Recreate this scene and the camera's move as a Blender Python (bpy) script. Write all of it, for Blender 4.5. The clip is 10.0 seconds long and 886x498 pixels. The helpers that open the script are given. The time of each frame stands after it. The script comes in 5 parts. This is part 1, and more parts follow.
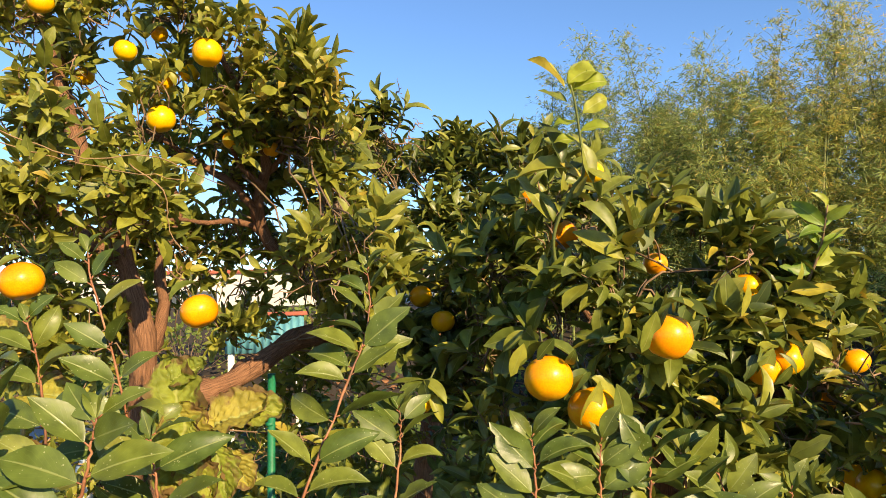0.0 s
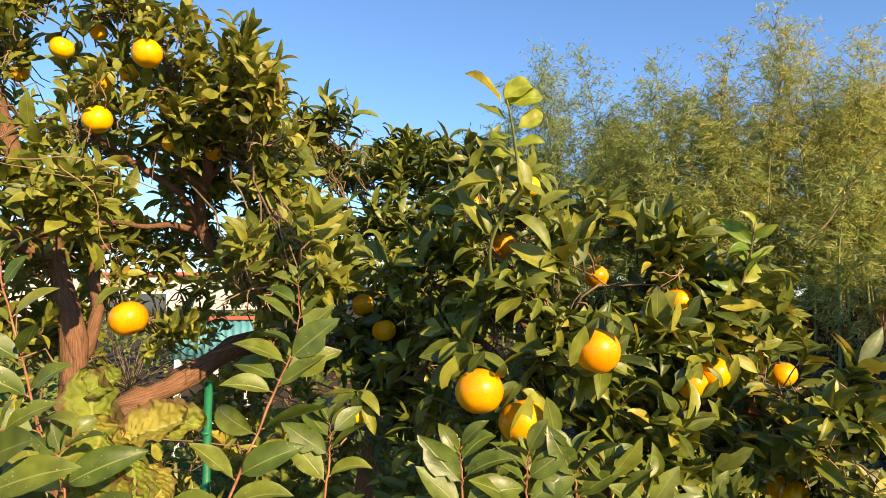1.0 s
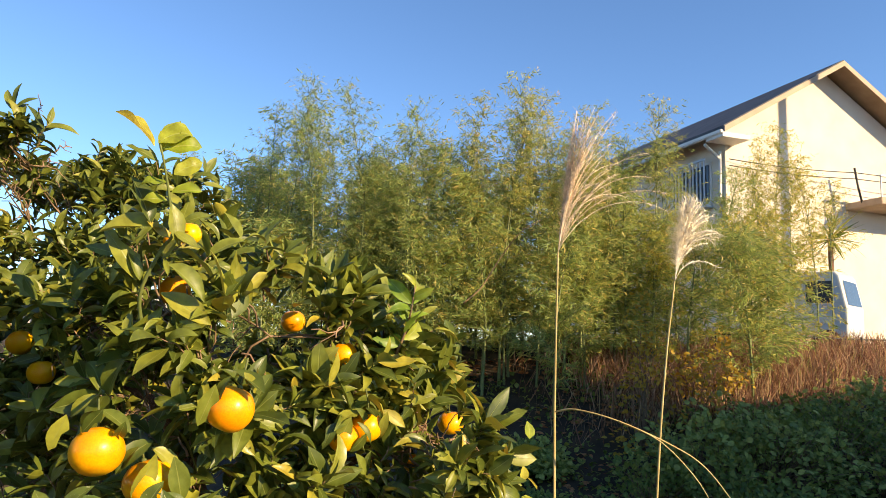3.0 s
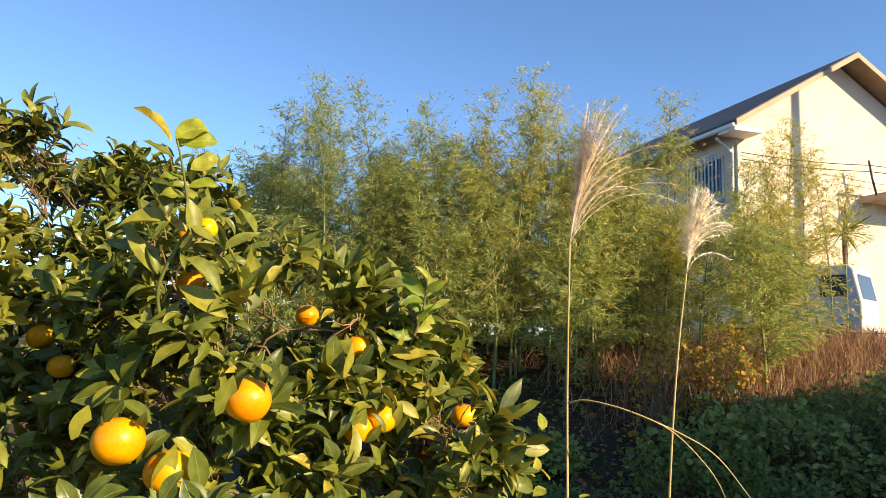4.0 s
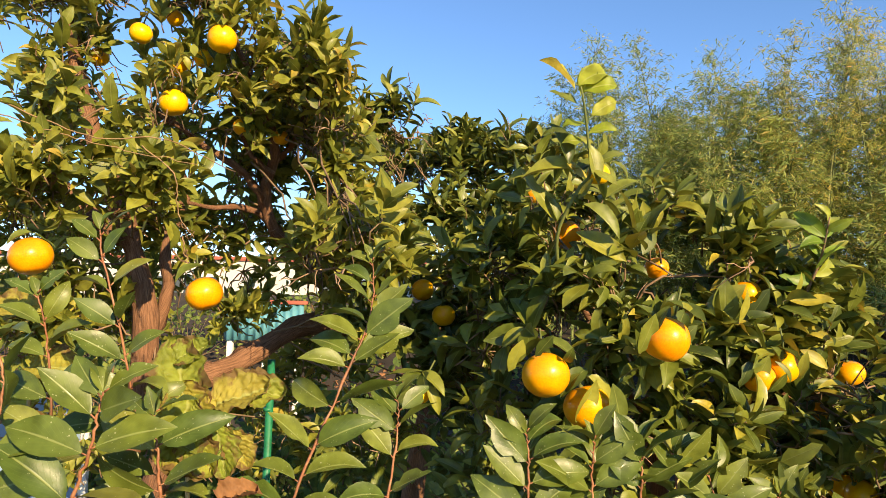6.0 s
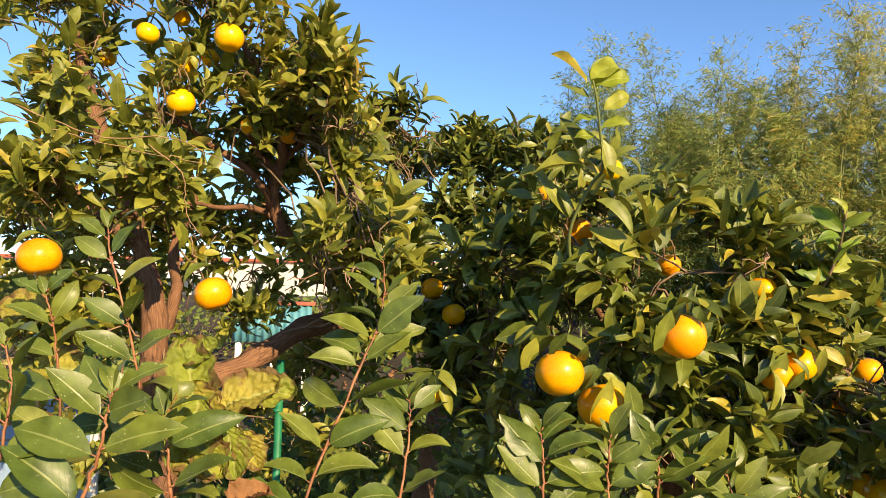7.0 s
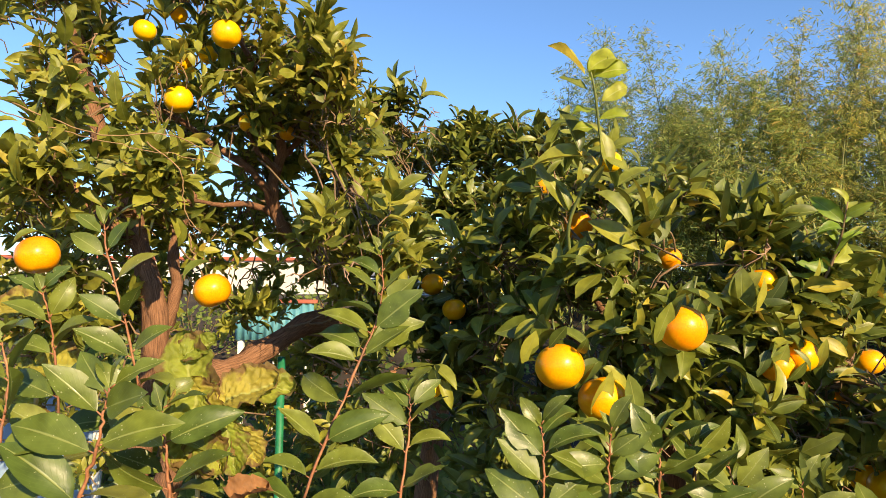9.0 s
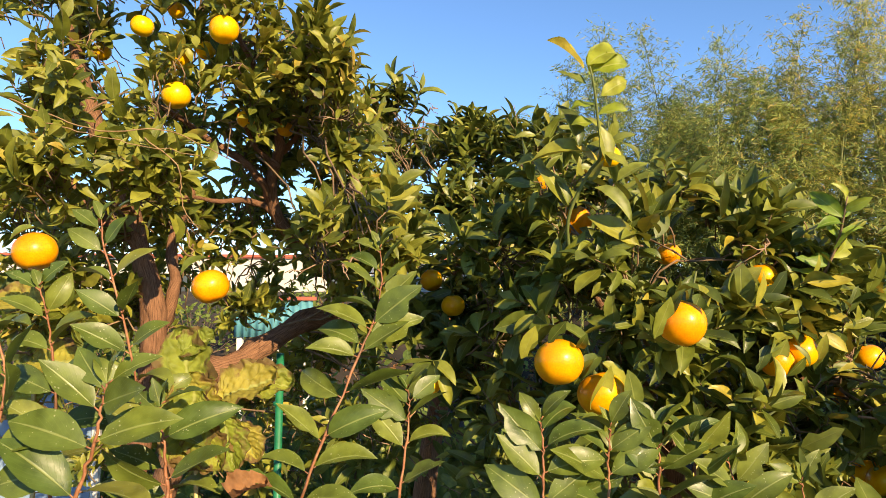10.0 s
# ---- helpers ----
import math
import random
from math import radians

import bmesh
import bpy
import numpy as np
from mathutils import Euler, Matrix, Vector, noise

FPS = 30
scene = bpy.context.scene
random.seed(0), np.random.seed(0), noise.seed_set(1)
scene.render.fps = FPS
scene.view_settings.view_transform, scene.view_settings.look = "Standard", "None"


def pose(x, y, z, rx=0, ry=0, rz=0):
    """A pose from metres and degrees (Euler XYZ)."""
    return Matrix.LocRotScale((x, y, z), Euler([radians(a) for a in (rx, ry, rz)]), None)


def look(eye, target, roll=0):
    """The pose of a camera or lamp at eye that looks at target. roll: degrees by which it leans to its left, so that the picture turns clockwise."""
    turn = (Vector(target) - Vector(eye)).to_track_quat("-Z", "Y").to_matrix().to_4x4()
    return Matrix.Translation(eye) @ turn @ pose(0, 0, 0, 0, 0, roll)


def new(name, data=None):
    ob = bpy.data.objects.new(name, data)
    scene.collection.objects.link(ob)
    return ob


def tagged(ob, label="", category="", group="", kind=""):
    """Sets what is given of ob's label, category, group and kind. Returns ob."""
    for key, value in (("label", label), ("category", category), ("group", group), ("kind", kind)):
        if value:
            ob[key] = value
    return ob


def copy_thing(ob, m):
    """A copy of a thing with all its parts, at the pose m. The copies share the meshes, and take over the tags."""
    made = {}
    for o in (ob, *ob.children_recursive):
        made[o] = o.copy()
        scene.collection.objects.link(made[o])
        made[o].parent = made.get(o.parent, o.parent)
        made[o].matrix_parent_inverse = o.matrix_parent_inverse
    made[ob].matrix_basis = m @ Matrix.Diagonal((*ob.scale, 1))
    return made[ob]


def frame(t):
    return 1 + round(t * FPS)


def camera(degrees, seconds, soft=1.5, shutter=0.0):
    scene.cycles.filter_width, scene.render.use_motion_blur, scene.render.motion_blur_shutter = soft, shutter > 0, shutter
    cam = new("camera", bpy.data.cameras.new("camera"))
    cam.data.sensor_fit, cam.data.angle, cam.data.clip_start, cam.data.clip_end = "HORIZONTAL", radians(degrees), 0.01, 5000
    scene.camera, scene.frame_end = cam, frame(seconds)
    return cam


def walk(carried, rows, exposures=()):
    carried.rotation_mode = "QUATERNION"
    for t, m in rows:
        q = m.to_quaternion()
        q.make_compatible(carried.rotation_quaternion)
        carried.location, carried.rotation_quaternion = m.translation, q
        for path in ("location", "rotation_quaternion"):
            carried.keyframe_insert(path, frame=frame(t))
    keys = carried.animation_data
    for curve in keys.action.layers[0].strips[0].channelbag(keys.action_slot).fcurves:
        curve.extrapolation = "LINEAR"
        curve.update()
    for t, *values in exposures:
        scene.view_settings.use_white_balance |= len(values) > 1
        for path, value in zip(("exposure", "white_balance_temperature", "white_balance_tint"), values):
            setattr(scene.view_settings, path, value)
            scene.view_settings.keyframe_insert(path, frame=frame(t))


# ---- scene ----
cam = camera(65.2, 10.0, soft=0.7)
PATH = [
    (0, (0.3030, -0.0630, 1.6370), (0.1648, 1.9260, 1.7847), -1.30),
    (0.5, (0.3050, -0.0630, 1.6369), (0.1739, 1.9270, 1.7864), -1.40),
    (1, (0.3453, -0.0610, 1.6469), (0.3285, 1.9320, 1.8094), -0.50),
    (1.5, (0.4229, -0.0590, 1.6699), (0.6351, 1.9200, 1.8664), 0.80),
    (2, (0.4964, -0.0730, 1.6880), (0.9397, 1.8630, 1.9214), 1.63),
    (2.5, (0.5397, -0.0900, 1.6978), (1.1234, 1.8070, 1.9476), 1.85),
    (2.7, (0.5507, -0.1020, 1.6995), (1.1736, 1.7820, 1.9523), 1.96),
    (3.8, (0.5556, -0.1110, 1.6964), (1.1673, 1.7770, 1.9445), 1.56),
    (4, (0.5465, -0.1170, 1.6906), (1.1400, 1.7770, 1.9312), 1.66),
    (4.5, (0.4998, -0.1060, 1.6659), (0.9349, 1.8370, 1.8535), 1.33),
    (5, (0.4214, -0.0920, 1.6499), (0.6345, 1.8910, 1.8034), 1.10),
    (5.5, (0.3500, -0.0880, 1.6378), (0.3578, 1.9060, 1.7796), 1.00),
    (6, (0.2998, -0.0800, 1.6311), (0.1554, 1.9100, 1.7689), 1.30),
    (7.5, (0.2907, -0.0590, 1.6243), (0.1253, 1.9290, 1.7637), 0.90),
    (8, (0.2956, -0.0570, 1.6222), (0.1281, 1.9320, 1.7576), 0.80),
    (8.5, (0.2966, -0.0580, 1.6222), (0.1261, 1.9310, 1.7567), 0.60),
    (9, (0.2966, -0.0580, 1.6212), (0.1269, 1.9300, 1.7516), 0.40),
    (9.5, (0.2956, -0.0570, 1.6202), (0.1248, 1.9320, 1.7457), 0.30),
    (10, (0.2965, -0.0540, 1.6182), (0.1297, 1.9350, 1.7406), 0.30),
]
walk(cam, [(t, look(eye, target, roll)) for t, eye, target, roll in PATH])

# ---- light: clear sky, low warm sun from behind and to the right ----
SUN_FROM = Vector((0.58, -0.80, 0.0)).normalized()
SUN_UP = 23.0
world = bpy.data.worlds.new("sky")
scene.world = world
world.use_nodes = True
sky = world.node_tree.nodes.new("ShaderNodeTexSky")
sky.sky_type, sky.sun_disc = "NISHITA", False
sky.sun_elevation = radians(SUN_UP)
sky.sun_rotation = math.atan2(SUN_FROM.x, SUN_FROM.y)
sky.air_density, sky.dust_density, sky.ozone_density = 0.9, 0.0, 5.0
background = world.node_tree.nodes["Background"]
background.inputs["Strength"].default_value = 0.112
world.node_tree.links.new(sky.outputs["Color"], background.inputs["Color"])
sun = new("sun", bpy.data.lights.new("sun", "SUN"))
sun.data.energy, sun.data.angle, sun.data.color = 5.0, radians(0.5), (1.0, 0.75, 0.43)
sun_way = Vector((SUN_FROM.x * math.cos(radians(SUN_UP)), SUN_FROM.y * math.cos(radians(SUN_UP)), math.sin(radians(SUN_UP))))
sun.matrix_world = look(sun_way * 60, (0, 0, 0))
scene.view_settings.exposure = 1.08

rng = np.random.default_rng(11)


# ---- materials ----
def material(name, colours, rough=0.6, metal=0.0, scale=20.0, fine=160.0, bump=0.3, spread=0.25, specular=0.5):
    """Mottled surface: two noise scales through a colour ramp, with fine relief."""
    m = bpy.data.materials.new(name)
    m.use_nodes = True
    n, l = m.node_tree.nodes, m.node_tree.links
    b = n["Principled BSDF"]
    tc = n.new("ShaderNodeTexCoord")
    big, small = n.new("ShaderNodeTexNoise"), n.new("ShaderNodeTexNoise")
    big.inputs["Scale"].default_value, small.inputs["Scale"].default_value = scale, fine
    big.inputs["Detail"].default_value = 5
    for x in (big, small):
        l.new(tc.outputs["Object"], x.inputs["Vector"])
    mix = n.new("ShaderNodeMath")
    mix.operation = "MULTIPLY_ADD"
    l.new(small.outputs["Fac"], mix.inputs[0])
    mix.inputs[1].default_value = 0.4
    l.new(big.outputs["Fac"], mix.inputs[2])
    ramp = n.new("ShaderNodeValToRGB")
    while len(ramp.color_ramp.elements) < len(colours):
        ramp.color_ramp.elements.new(0.5)
    for i, c in enumerate(colours):
        e = ramp.color_ramp.elements[i]
        e.position, e.color = 0.7 - spread + 2 * spread * i / max(1, len(colours) - 1), (*c, 1)
    l.new(mix.outputs[0], ramp.inputs["Fac"])
    l.new(ramp.outputs["Color"], b.inputs["Base Color"])
    bp = n.new("ShaderNodeBump")
    bp.inputs["Strength"].default_value, bp.inputs["Distance"].default_value = bump, 0.3 / fine
    l.new(mix.outputs[0], bp.inputs["Height"])
    l.new(bp.outputs["Normal"], b.inputs["Normal"])
    b.inputs["Roughness"].default_value, b.inputs["Metallic"].default_value = rough, metal
    b.inputs["Specular IOR Level"].default_value = specular
    return m


def leaf_material(name, colours, rib, rough=0.4, through_share=0.3, specks=0.0, vein=0.5, withered=0.0):
    """Leaf: colour by leaf, pale midrib and side veins, mottling, light passing through."""
    m = bpy.data.materials.new(name)
    m.use_nodes = True
    n, l = m.node_tree.nodes, m.node_tree.links
    b, out = n["Principled BSDF"], n["Material Output"]
    info, geo, uv = n.new("ShaderNodeObjectInfo"), n.new("ShaderNodeNewGeometry"), n.new("ShaderNodeUVMap")
    add, fr = n.new("ShaderNodeMath"), n.new("ShaderNodeMath")
    fr.operation = "FRACT"
    l.new(info.outputs["Random"], add.inputs[0])
    l.new(geo.outputs["Random Per Island"], add.inputs[1])
    l.new(add.outputs[0], fr.inputs[0])
    ramp = n.new("ShaderNodeValToRGB")
    while len(ramp.color_ramp.elements) < len(colours):
        ramp.color_ramp.elements.new(0.5)
    for i, (p, c) in enumerate(colours):
        e = ramp.color_ramp.elements[i]
        e.position, e.color = p, (*c, 1)
    l.new(fr.outputs[0], ramp.inputs["Fac"])
    # mottling along the leaf
    tc, noi = n.new("ShaderNodeTexCoord"), n.new("ShaderNodeTexNoise")
    noi.inputs["Scale"].default_value, noi.inputs["Detail"].default_value = 45, 4
    l.new(geo.outputs["Position"], noi.inputs["Vector"])
    hsv = n.new("ShaderNodeHueSaturation")
    val = n.new("ShaderNodeMapRange")
    val.inputs["From Min"].default_value, val.inputs["From Max"].default_value = 0.3, 0.7
    val.inputs["To Min"].default_value, val.inputs["To Max"].default_value = 0.72, 1.28
    l.new(noi.outputs["Fac"], val.inputs["Value"])
    l.new(val.outputs["Result"], hsv.inputs["Value"])
    l.new(ramp.outputs["Color"], hsv.inputs["Color"])
    # veins from the leaf's own coordinates
    sep = n.new("ShaderNodeSeparateXYZ")
    l.new(uv.outputs["UV"], sep.inputs[0])
    off = n.new("ShaderNodeMath")
    off.operation = "SUBTRACT"
    off.inputs[1].default_value = 0.5
    l.new(sep.outputs["Y"], off.inputs[0])
    ab = n.new("ShaderNodeMath")
    ab.operation = "ABSOLUTE"
    l.new(off.outputs[0], ab.inputs[0])
    mid = n.new("ShaderNodeMapRange")
    mid.inputs["From Min"].default_value, mid.inputs["From Max"].default_value = 0.012, 0.04
    mid.inputs["To Min"].default_value, mid.inputs["To Max"].default_value = 1, 0
    l.new(ab.outputs[0], mid.inputs["Value"])
    side = n.new("ShaderNodeMath")
    side.operation = "MULTIPLY_ADD"
    side.inputs[1].default_value = -0.9
    l.new(ab.outputs[0], side.inputs[0])
    l.new(sep.outputs["X"], side.inputs[2])
    rep = n.new("ShaderNodeMath")
    rep.operation = "PINGPONG"
    rep.inputs[1].default_value = 0.055
    l.new(side.outputs[0], rep.inputs[0])
    sv = n.new("ShaderNodeMapRange")
    sv.inputs["From Min"].default_value, sv.inputs["From Max"].default_value = 0.0, 0.012
    sv.inputs["To Min"].default_value, sv.inputs["To Max"].default_value = 0.16 * vein, 0
    l.new(rep.outputs[0], sv.inputs["Value"])
    mx = n.new("ShaderNodeMath")
    mx.operation = "MAXIMUM"
    l.new(mid.outputs["Result"], mx.inputs[0])
    l.new(sv.outputs["Result"], mx.inputs[1])
    veins = n.new("ShaderNodeMix")
    veins.data_type = "RGBA"
    fac = n.new("ShaderNodeMath")
    fac.operation = "MULTIPLY"
    fac.inputs[1].default_value = vein
    l.new(mx.outputs[0], fac.inputs[0])
    l.new(fac.outputs[0], veins.inputs["Factor"])
    l.new(hsv.outputs["Color"], veins.inputs["A"])
    veins.inputs["B"].default_value = (*rib, 1)
    colour = veins.outputs["Result"]
    if specks:
        vor = n.new("ShaderNodeTexVoronoi")
        vor.inputs["Scale"].default_value = 170
        l.new(geo.outputs["Position"], vor.inputs["Vector"])
        sp = n.new("ShaderNodeMapRange")
        sp.inputs["From Min"].default_value, sp.inputs["From Max"].default_value = 0.0, 0.12
        sp.inputs["To Min"].default_value, sp.inputs["To Max"].default_value = specks, 0
        patch = n.new("ShaderNodeMath")
        patch.operation = "MULTIPLY_ADD"
        patch.inputs[1].default_value = -0.55
        few = n.new("ShaderNodeTexNoise")
        few.inputs["Scale"].default_value = 60
        l.new(geo.outputs["Position"], few.inputs["Vector"])
        l.new(few.outputs["Fac"], patch.inputs[0])
        shift = n.new("ShaderNodeMath")
        shift.inputs[1].default_value = 0.24
        l.new(vor.outputs["Distance"], shift.inputs[0])
        l.new(shift.outputs[0], patch.inputs[2])
        l.new(patch.outputs[0], sp.inputs["Value"])
        spots = n.new("ShaderNodeMix")
        spots.data_type = "RGBA"
        l.new(sp.outputs["Result"], spots.inputs["Factor"])
        l.new(colour, spots.inputs["A"])
        spots.inputs["B"].default_value = (0.36, 0.38, 0.2, 1)
        colour = spots.outputs["Result"]
    if withered:
        # brown dead margins, ragged by the mottling
        rim = n.new("ShaderNodeMath")
        rim.operation = "MULTIPLY_ADD"
        rim.inputs[1].default_value = 1.1
        l.new(noi.outputs["Fac"], rim.inputs[0])
        l.new(ab.outputs[0], rim.inputs[2])
        dead = n.new("ShaderNodeMapRange")
        dead.inputs["From Min"].default_value, dead.inputs["From Max"].default_value = 0.88, 1.03
        dead.inputs["To Min"].default_value, dead.inputs["To Max"].default_value = 0, withered
        l.new(rim.outputs[0], dead.inputs["Value"])
        brown = n.new("ShaderNodeMix")
        brown.data_type = "RGBA"
        l.new(dead.outputs["Result"], brown.inputs["Factor"])
        l.new(colour, brown.inputs["A"])
        brown.inputs["B"].default_value = (0.13, 0.065, 0.03, 1)
        colour = brown.outputs["Result"]
    l.new(colour, b.inputs["Base Color"])
    bp = n.new("ShaderNodeBump")
    bp.inputs["Strength"].default_value, bp.inputs["Distance"].default_value = 0.3, 0.0016
    ht = n.new("ShaderNodeMath")
    ht.operation = "SUBTRACT"
    l.new(noi.outputs["Fac"], ht.inputs[0])
    l.new(mx.outputs[0], ht.inputs[1])
    l.new(ht.outputs[0], bp.inputs["Height"])
    l.new(bp.outputs["Normal"], b.inputs["Normal"])
    gloss = n.new("ShaderNodeMapRange")
    gloss.inputs["From Min"].default_value, gloss.inputs["From Max"].default_value = 0.35, 0.7
    gloss.inputs["To Min"].default_value, gloss.inputs["To Max"].default_value = rough - 0.03, rough + 0.2
    l.new(noi.outputs["Fac"], gloss.inputs["Value"])
    l.new(gloss.outputs["Result"], b.inputs["Roughness"])
    b.inputs["Specular IOR Level"].default_value = 0.42
    tr = n.new("ShaderNodeBsdfTranslucent")
    warm = n.new("ShaderNodeHueSaturation")
    warm.inputs["Hue"].default_value, warm.inputs["Value"].default_value = 0.475, 1.7
    l.new(colour, warm.inputs["Color"])
    l.new(warm.outputs["Color"], tr.inputs["Color"])
    ms = n.new("ShaderNodeMixShader")
    ms.inputs[0].default_value = through_share
    l.new(b.outputs[0], ms.inputs[1])
    l.new(tr.outputs[0], ms.inputs[2])
    l.new(ms.outputs[0], out.inputs["Surface"])
    return m


def bark_material(name, dark, pale, scale=14):
    """Bark: grain stretched along the height, cracked."""
    m = material(name, [dark, tuple((a + b) / 2 for a, b in zip(dark, pale)), pale], 0.9, scale=scale, fine=90, bump=0.9, spread=0.3, specular=0.2)
    n, l = m.node_tree.nodes, m.node_tree.links
    uv, mp = n.new("ShaderNodeUVMap"), n.new("ShaderNodeMapping")
    mp.inputs["Scale"].default_value = (0.25, 1.2, 1)
    l.new(uv.outputs["UV"], mp.inputs["Vector"])
    for x in n:
        if x.type == "TEX_NOISE":
            l.new(mp.outputs["Vector"], x.inputs["Vector"])
            x.inputs["Scale"].default_value = 9 if x.inputs["Scale"].default_value < 50 else 45
    return m


M_ORANGE_LEAF = leaf_material("citrus_leaf", [(0.0, (0.055, 0.076, 0.010)), (0.35, (0.096, 0.122, 0.015)), (0.7, (0.156, 0.176, 0.021)), (0.94, (0.24, 0.238, 0.027)), (1.0, (0.36, 0.28, 0.03))], (0.24, 0.26, 0.07), 0.36, 0.15)
M_DARK_LEAF = leaf_material("dark_citrus_leaf", [(0.0, (0.054, 0.076, 0.012)), (0.4, (0.100, 0.124, 0.017)), (0.8, (0.162, 0.178, 0.024)), (1.0, (0.25, 0.235, 0.03))], (0.2, 0.23, 0.07), 0.36, 0.12)
M_PALE_LEAF = leaf_material("pale_citrus_leaf", [(0.0, (0.085, 0.108, 0.014)), (0.35, (0.156, 0.176, 0.021)), (0.7, (0.245, 0.250, 0.030)), (0.94, (0.32, 0.31, 0.045)), (1.0, (0.44, 0.32, 0.05))], (0.28, 0.28, 0.08), 0.40, 0.31)
M_YOUNG_LEAF = leaf_material("young_citrus_leaf", [(0.0, (0.21, 0.27, 0.02)), (0.5, (0.32, 0.34, 0.03)), (1.0, (0.44, 0.40, 0.05))], (0.42, 0.45, 0.14), 0.4, 0.35)
M_PRIVET_LEAF = leaf_material("privet_leaf", [(0.0, (0.062, 0.098, 0.014)), (0.6, (0.108, 0.138, 0.018)), (0.92, (0.146, 0.17, 0.022)), (1.0, (0.185, 0.185, 0.028))], (0.26, 0.29, 0.09), 0.36, 0.16, 0.6, 0.6)
M_WILTED = leaf_material("wilting_leaf", [(0.0, (0.20, 0.25, 0.028)), (0.5, (0.30, 0.30, 0.036)), (1.0, (0.38, 0.30, 0.05))], (0.36, 0.38, 0.10), 0.65, 0.35, 0.3, 0.8, 0.85)
M_BRIGHT_LEAF = leaf_material("bright_citrus_leaf", [(0.0, (0.12, 0.20, 0.018)), (0.5, (0.19, 0.27, 0.025)), (1.0, (0.32, 0.34, 0.04))], (0.3, 0.36, 0.10), 0.38, 0.32)
M_DRY_LEAF = leaf_material("dry_leaf", [(0.0, (0.22, 0.11, 0.04)), (1.0, (0.36, 0.17, 0.07))], (0.4, 0.25, 0.12), 0.8, 0.2)
M_BAMBOO_LEAF = leaf_material("bamboo_leaf", [(0.0, (0.140, 0.205, 0.055)), (0.5, (0.240, 0.310, 0.080)), (0.85, (0.36, 0.39, 0.11)), (1.0, (0.56, 0.44, 0.13))], (0.26, 0.26, 0.07), 0.5, 0.48, 0, 0.2)
M_BAMBOO_YELLOW = leaf_material("yellowing_bamboo_leaf", [(0.0, (0.23, 0.265, 0.038)), (0.5, (0.35, 0.355, 0.052)), (0.85, (0.47, 0.42, 0.068)), (1.0, (0.54, 0.37, 0.08))], (0.3, 0.28, 0.06), 0.5, 0.4, 0, 0.2)
# brighter, warmer copy of the bamboo leaf: sunlight put into its colour
M_BAMBOO_SUNLIT = leaf_material("sunlit_bamboo_leaf", [(0.0, (0.205, 0.255, 0.065)), (0.5, (0.34, 0.37, 0.09)), (0.85, (0.48, 0.45, 0.12)), (1.0, (0.64, 0.44, 0.11))], (0.3, 0.28, 0.07), 0.5, 0.48, 0, 0.2)
M_SHRUB_LEAF = leaf_material("shrub_leaf", [(0.0, (0.07, 0.115, 0.02)), (0.6, (0.13, 0.18, 0.03)), (1.0, (0.22, 0.24, 0.045))], (0.18, 0.22, 0.07), 0.6, 0.3)
M_PALE_SHRUB = leaf_material("pale_shrub_leaf", [(0.0, (0.15, 0.20, 0.045)), (0.6, (0.23, 0.28, 0.065)), (1.0, (0.33, 0.34, 0.08))], (0.24, 0.27, 0.09), 0.6, 0.3)
M_YELLOW_LEAF = leaf_material("autumn_leaf", [(0.0, (0.34, 0.24, 0.02)), (0.6, (0.45, 0.30, 0.03)), (1.0, (0.25, 0.24, 0.03))], (0.5, 0.4, 0.1), 0.6, 0.4)
M_DRY_GRASS = leaf_material("dry_grass", [(0.0, (0.15, 0.075, 0.045)), (0.4, (0.27, 0.15, 0.085)), (0.8, (0.42, 0.29, 0.17)), (1.0, (0.24, 0.24, 0.07))], (0.3, 0.22, 0.1), 0.8, 0.25, 0, 0.1)
M_PLUME = leaf_material("plume_straw", [(0.0, (0.60, 0.46, 0.30)), (0.5, (0.72, 0.59, 0.42)), (1.0, (0.80, 0.70, 0.54))], (0.6, 0.5, 0.3), 0.6, 0.15, 0, 0.1)
M_WHITE_PLUME = leaf_material("pale_plume_straw", [(0.0, (0.76, 0.69, 0.54)), (1.0, (0.86, 0.81, 0.68))], (0.7, 0.6, 0.4), 0.6, 0.15, 0, 0.1)
M_BARK = bark_material("citrus_bark", (0.045, 0.022, 0.013), (0.36, 0.185, 0.10))
M_VINE = material("tan_vine", [(0.20, 0.12, 0.05), (0.32, 0.20, 0.09)], 0.7, scale=20, fine=150)
M_TWIG = material("brown_twig", [(0.09, 0.055, 0.03), (0.18, 0.115, 0.06), (0.27, 0.17, 0.10)], 0.75, scale=30, fine=200)
M_BARE = material("bare_twig", [(0.14, 0.08, 0.045), (0.28, 0.17, 0.10), (0.36, 0.24, 0.15)], 0.8, scale=30, fine=200)
M_RED_STEM = material("red_privet_stem", [(0.10, 0.05, 0.022), (0.24, 0.09, 0.035), (0.36, 0.19, 0.09)], 0.6, scale=24, fine=240)
M_GREEN_STEM = material("green_shoot_stem", [(0.10, 0.13, 0.03), (0.18, 0.20, 0.05)], 0.6, scale=30, fine=200)
M_STRAW = material("straw_stem", [(0.35, 0.24, 0.08), (0.50, 0.38, 0.15), (0.58, 0.48, 0.24)], 0.5, scale=6, fine=120)
M_CULM = material("bamboo_culm", [(0.07, 0.10, 0.025), (0.15, 0.18, 0.05), (0.28, 0.25, 0.10)], 0.4, scale=5, fine=60)
M_SOIL = material("soil", [(0.016, 0.011, 0.006), (0.034, 0.024, 0.013), (0.065, 0.045, 0.025)], 0.95, scale=3, fine=60, bump=0.8)
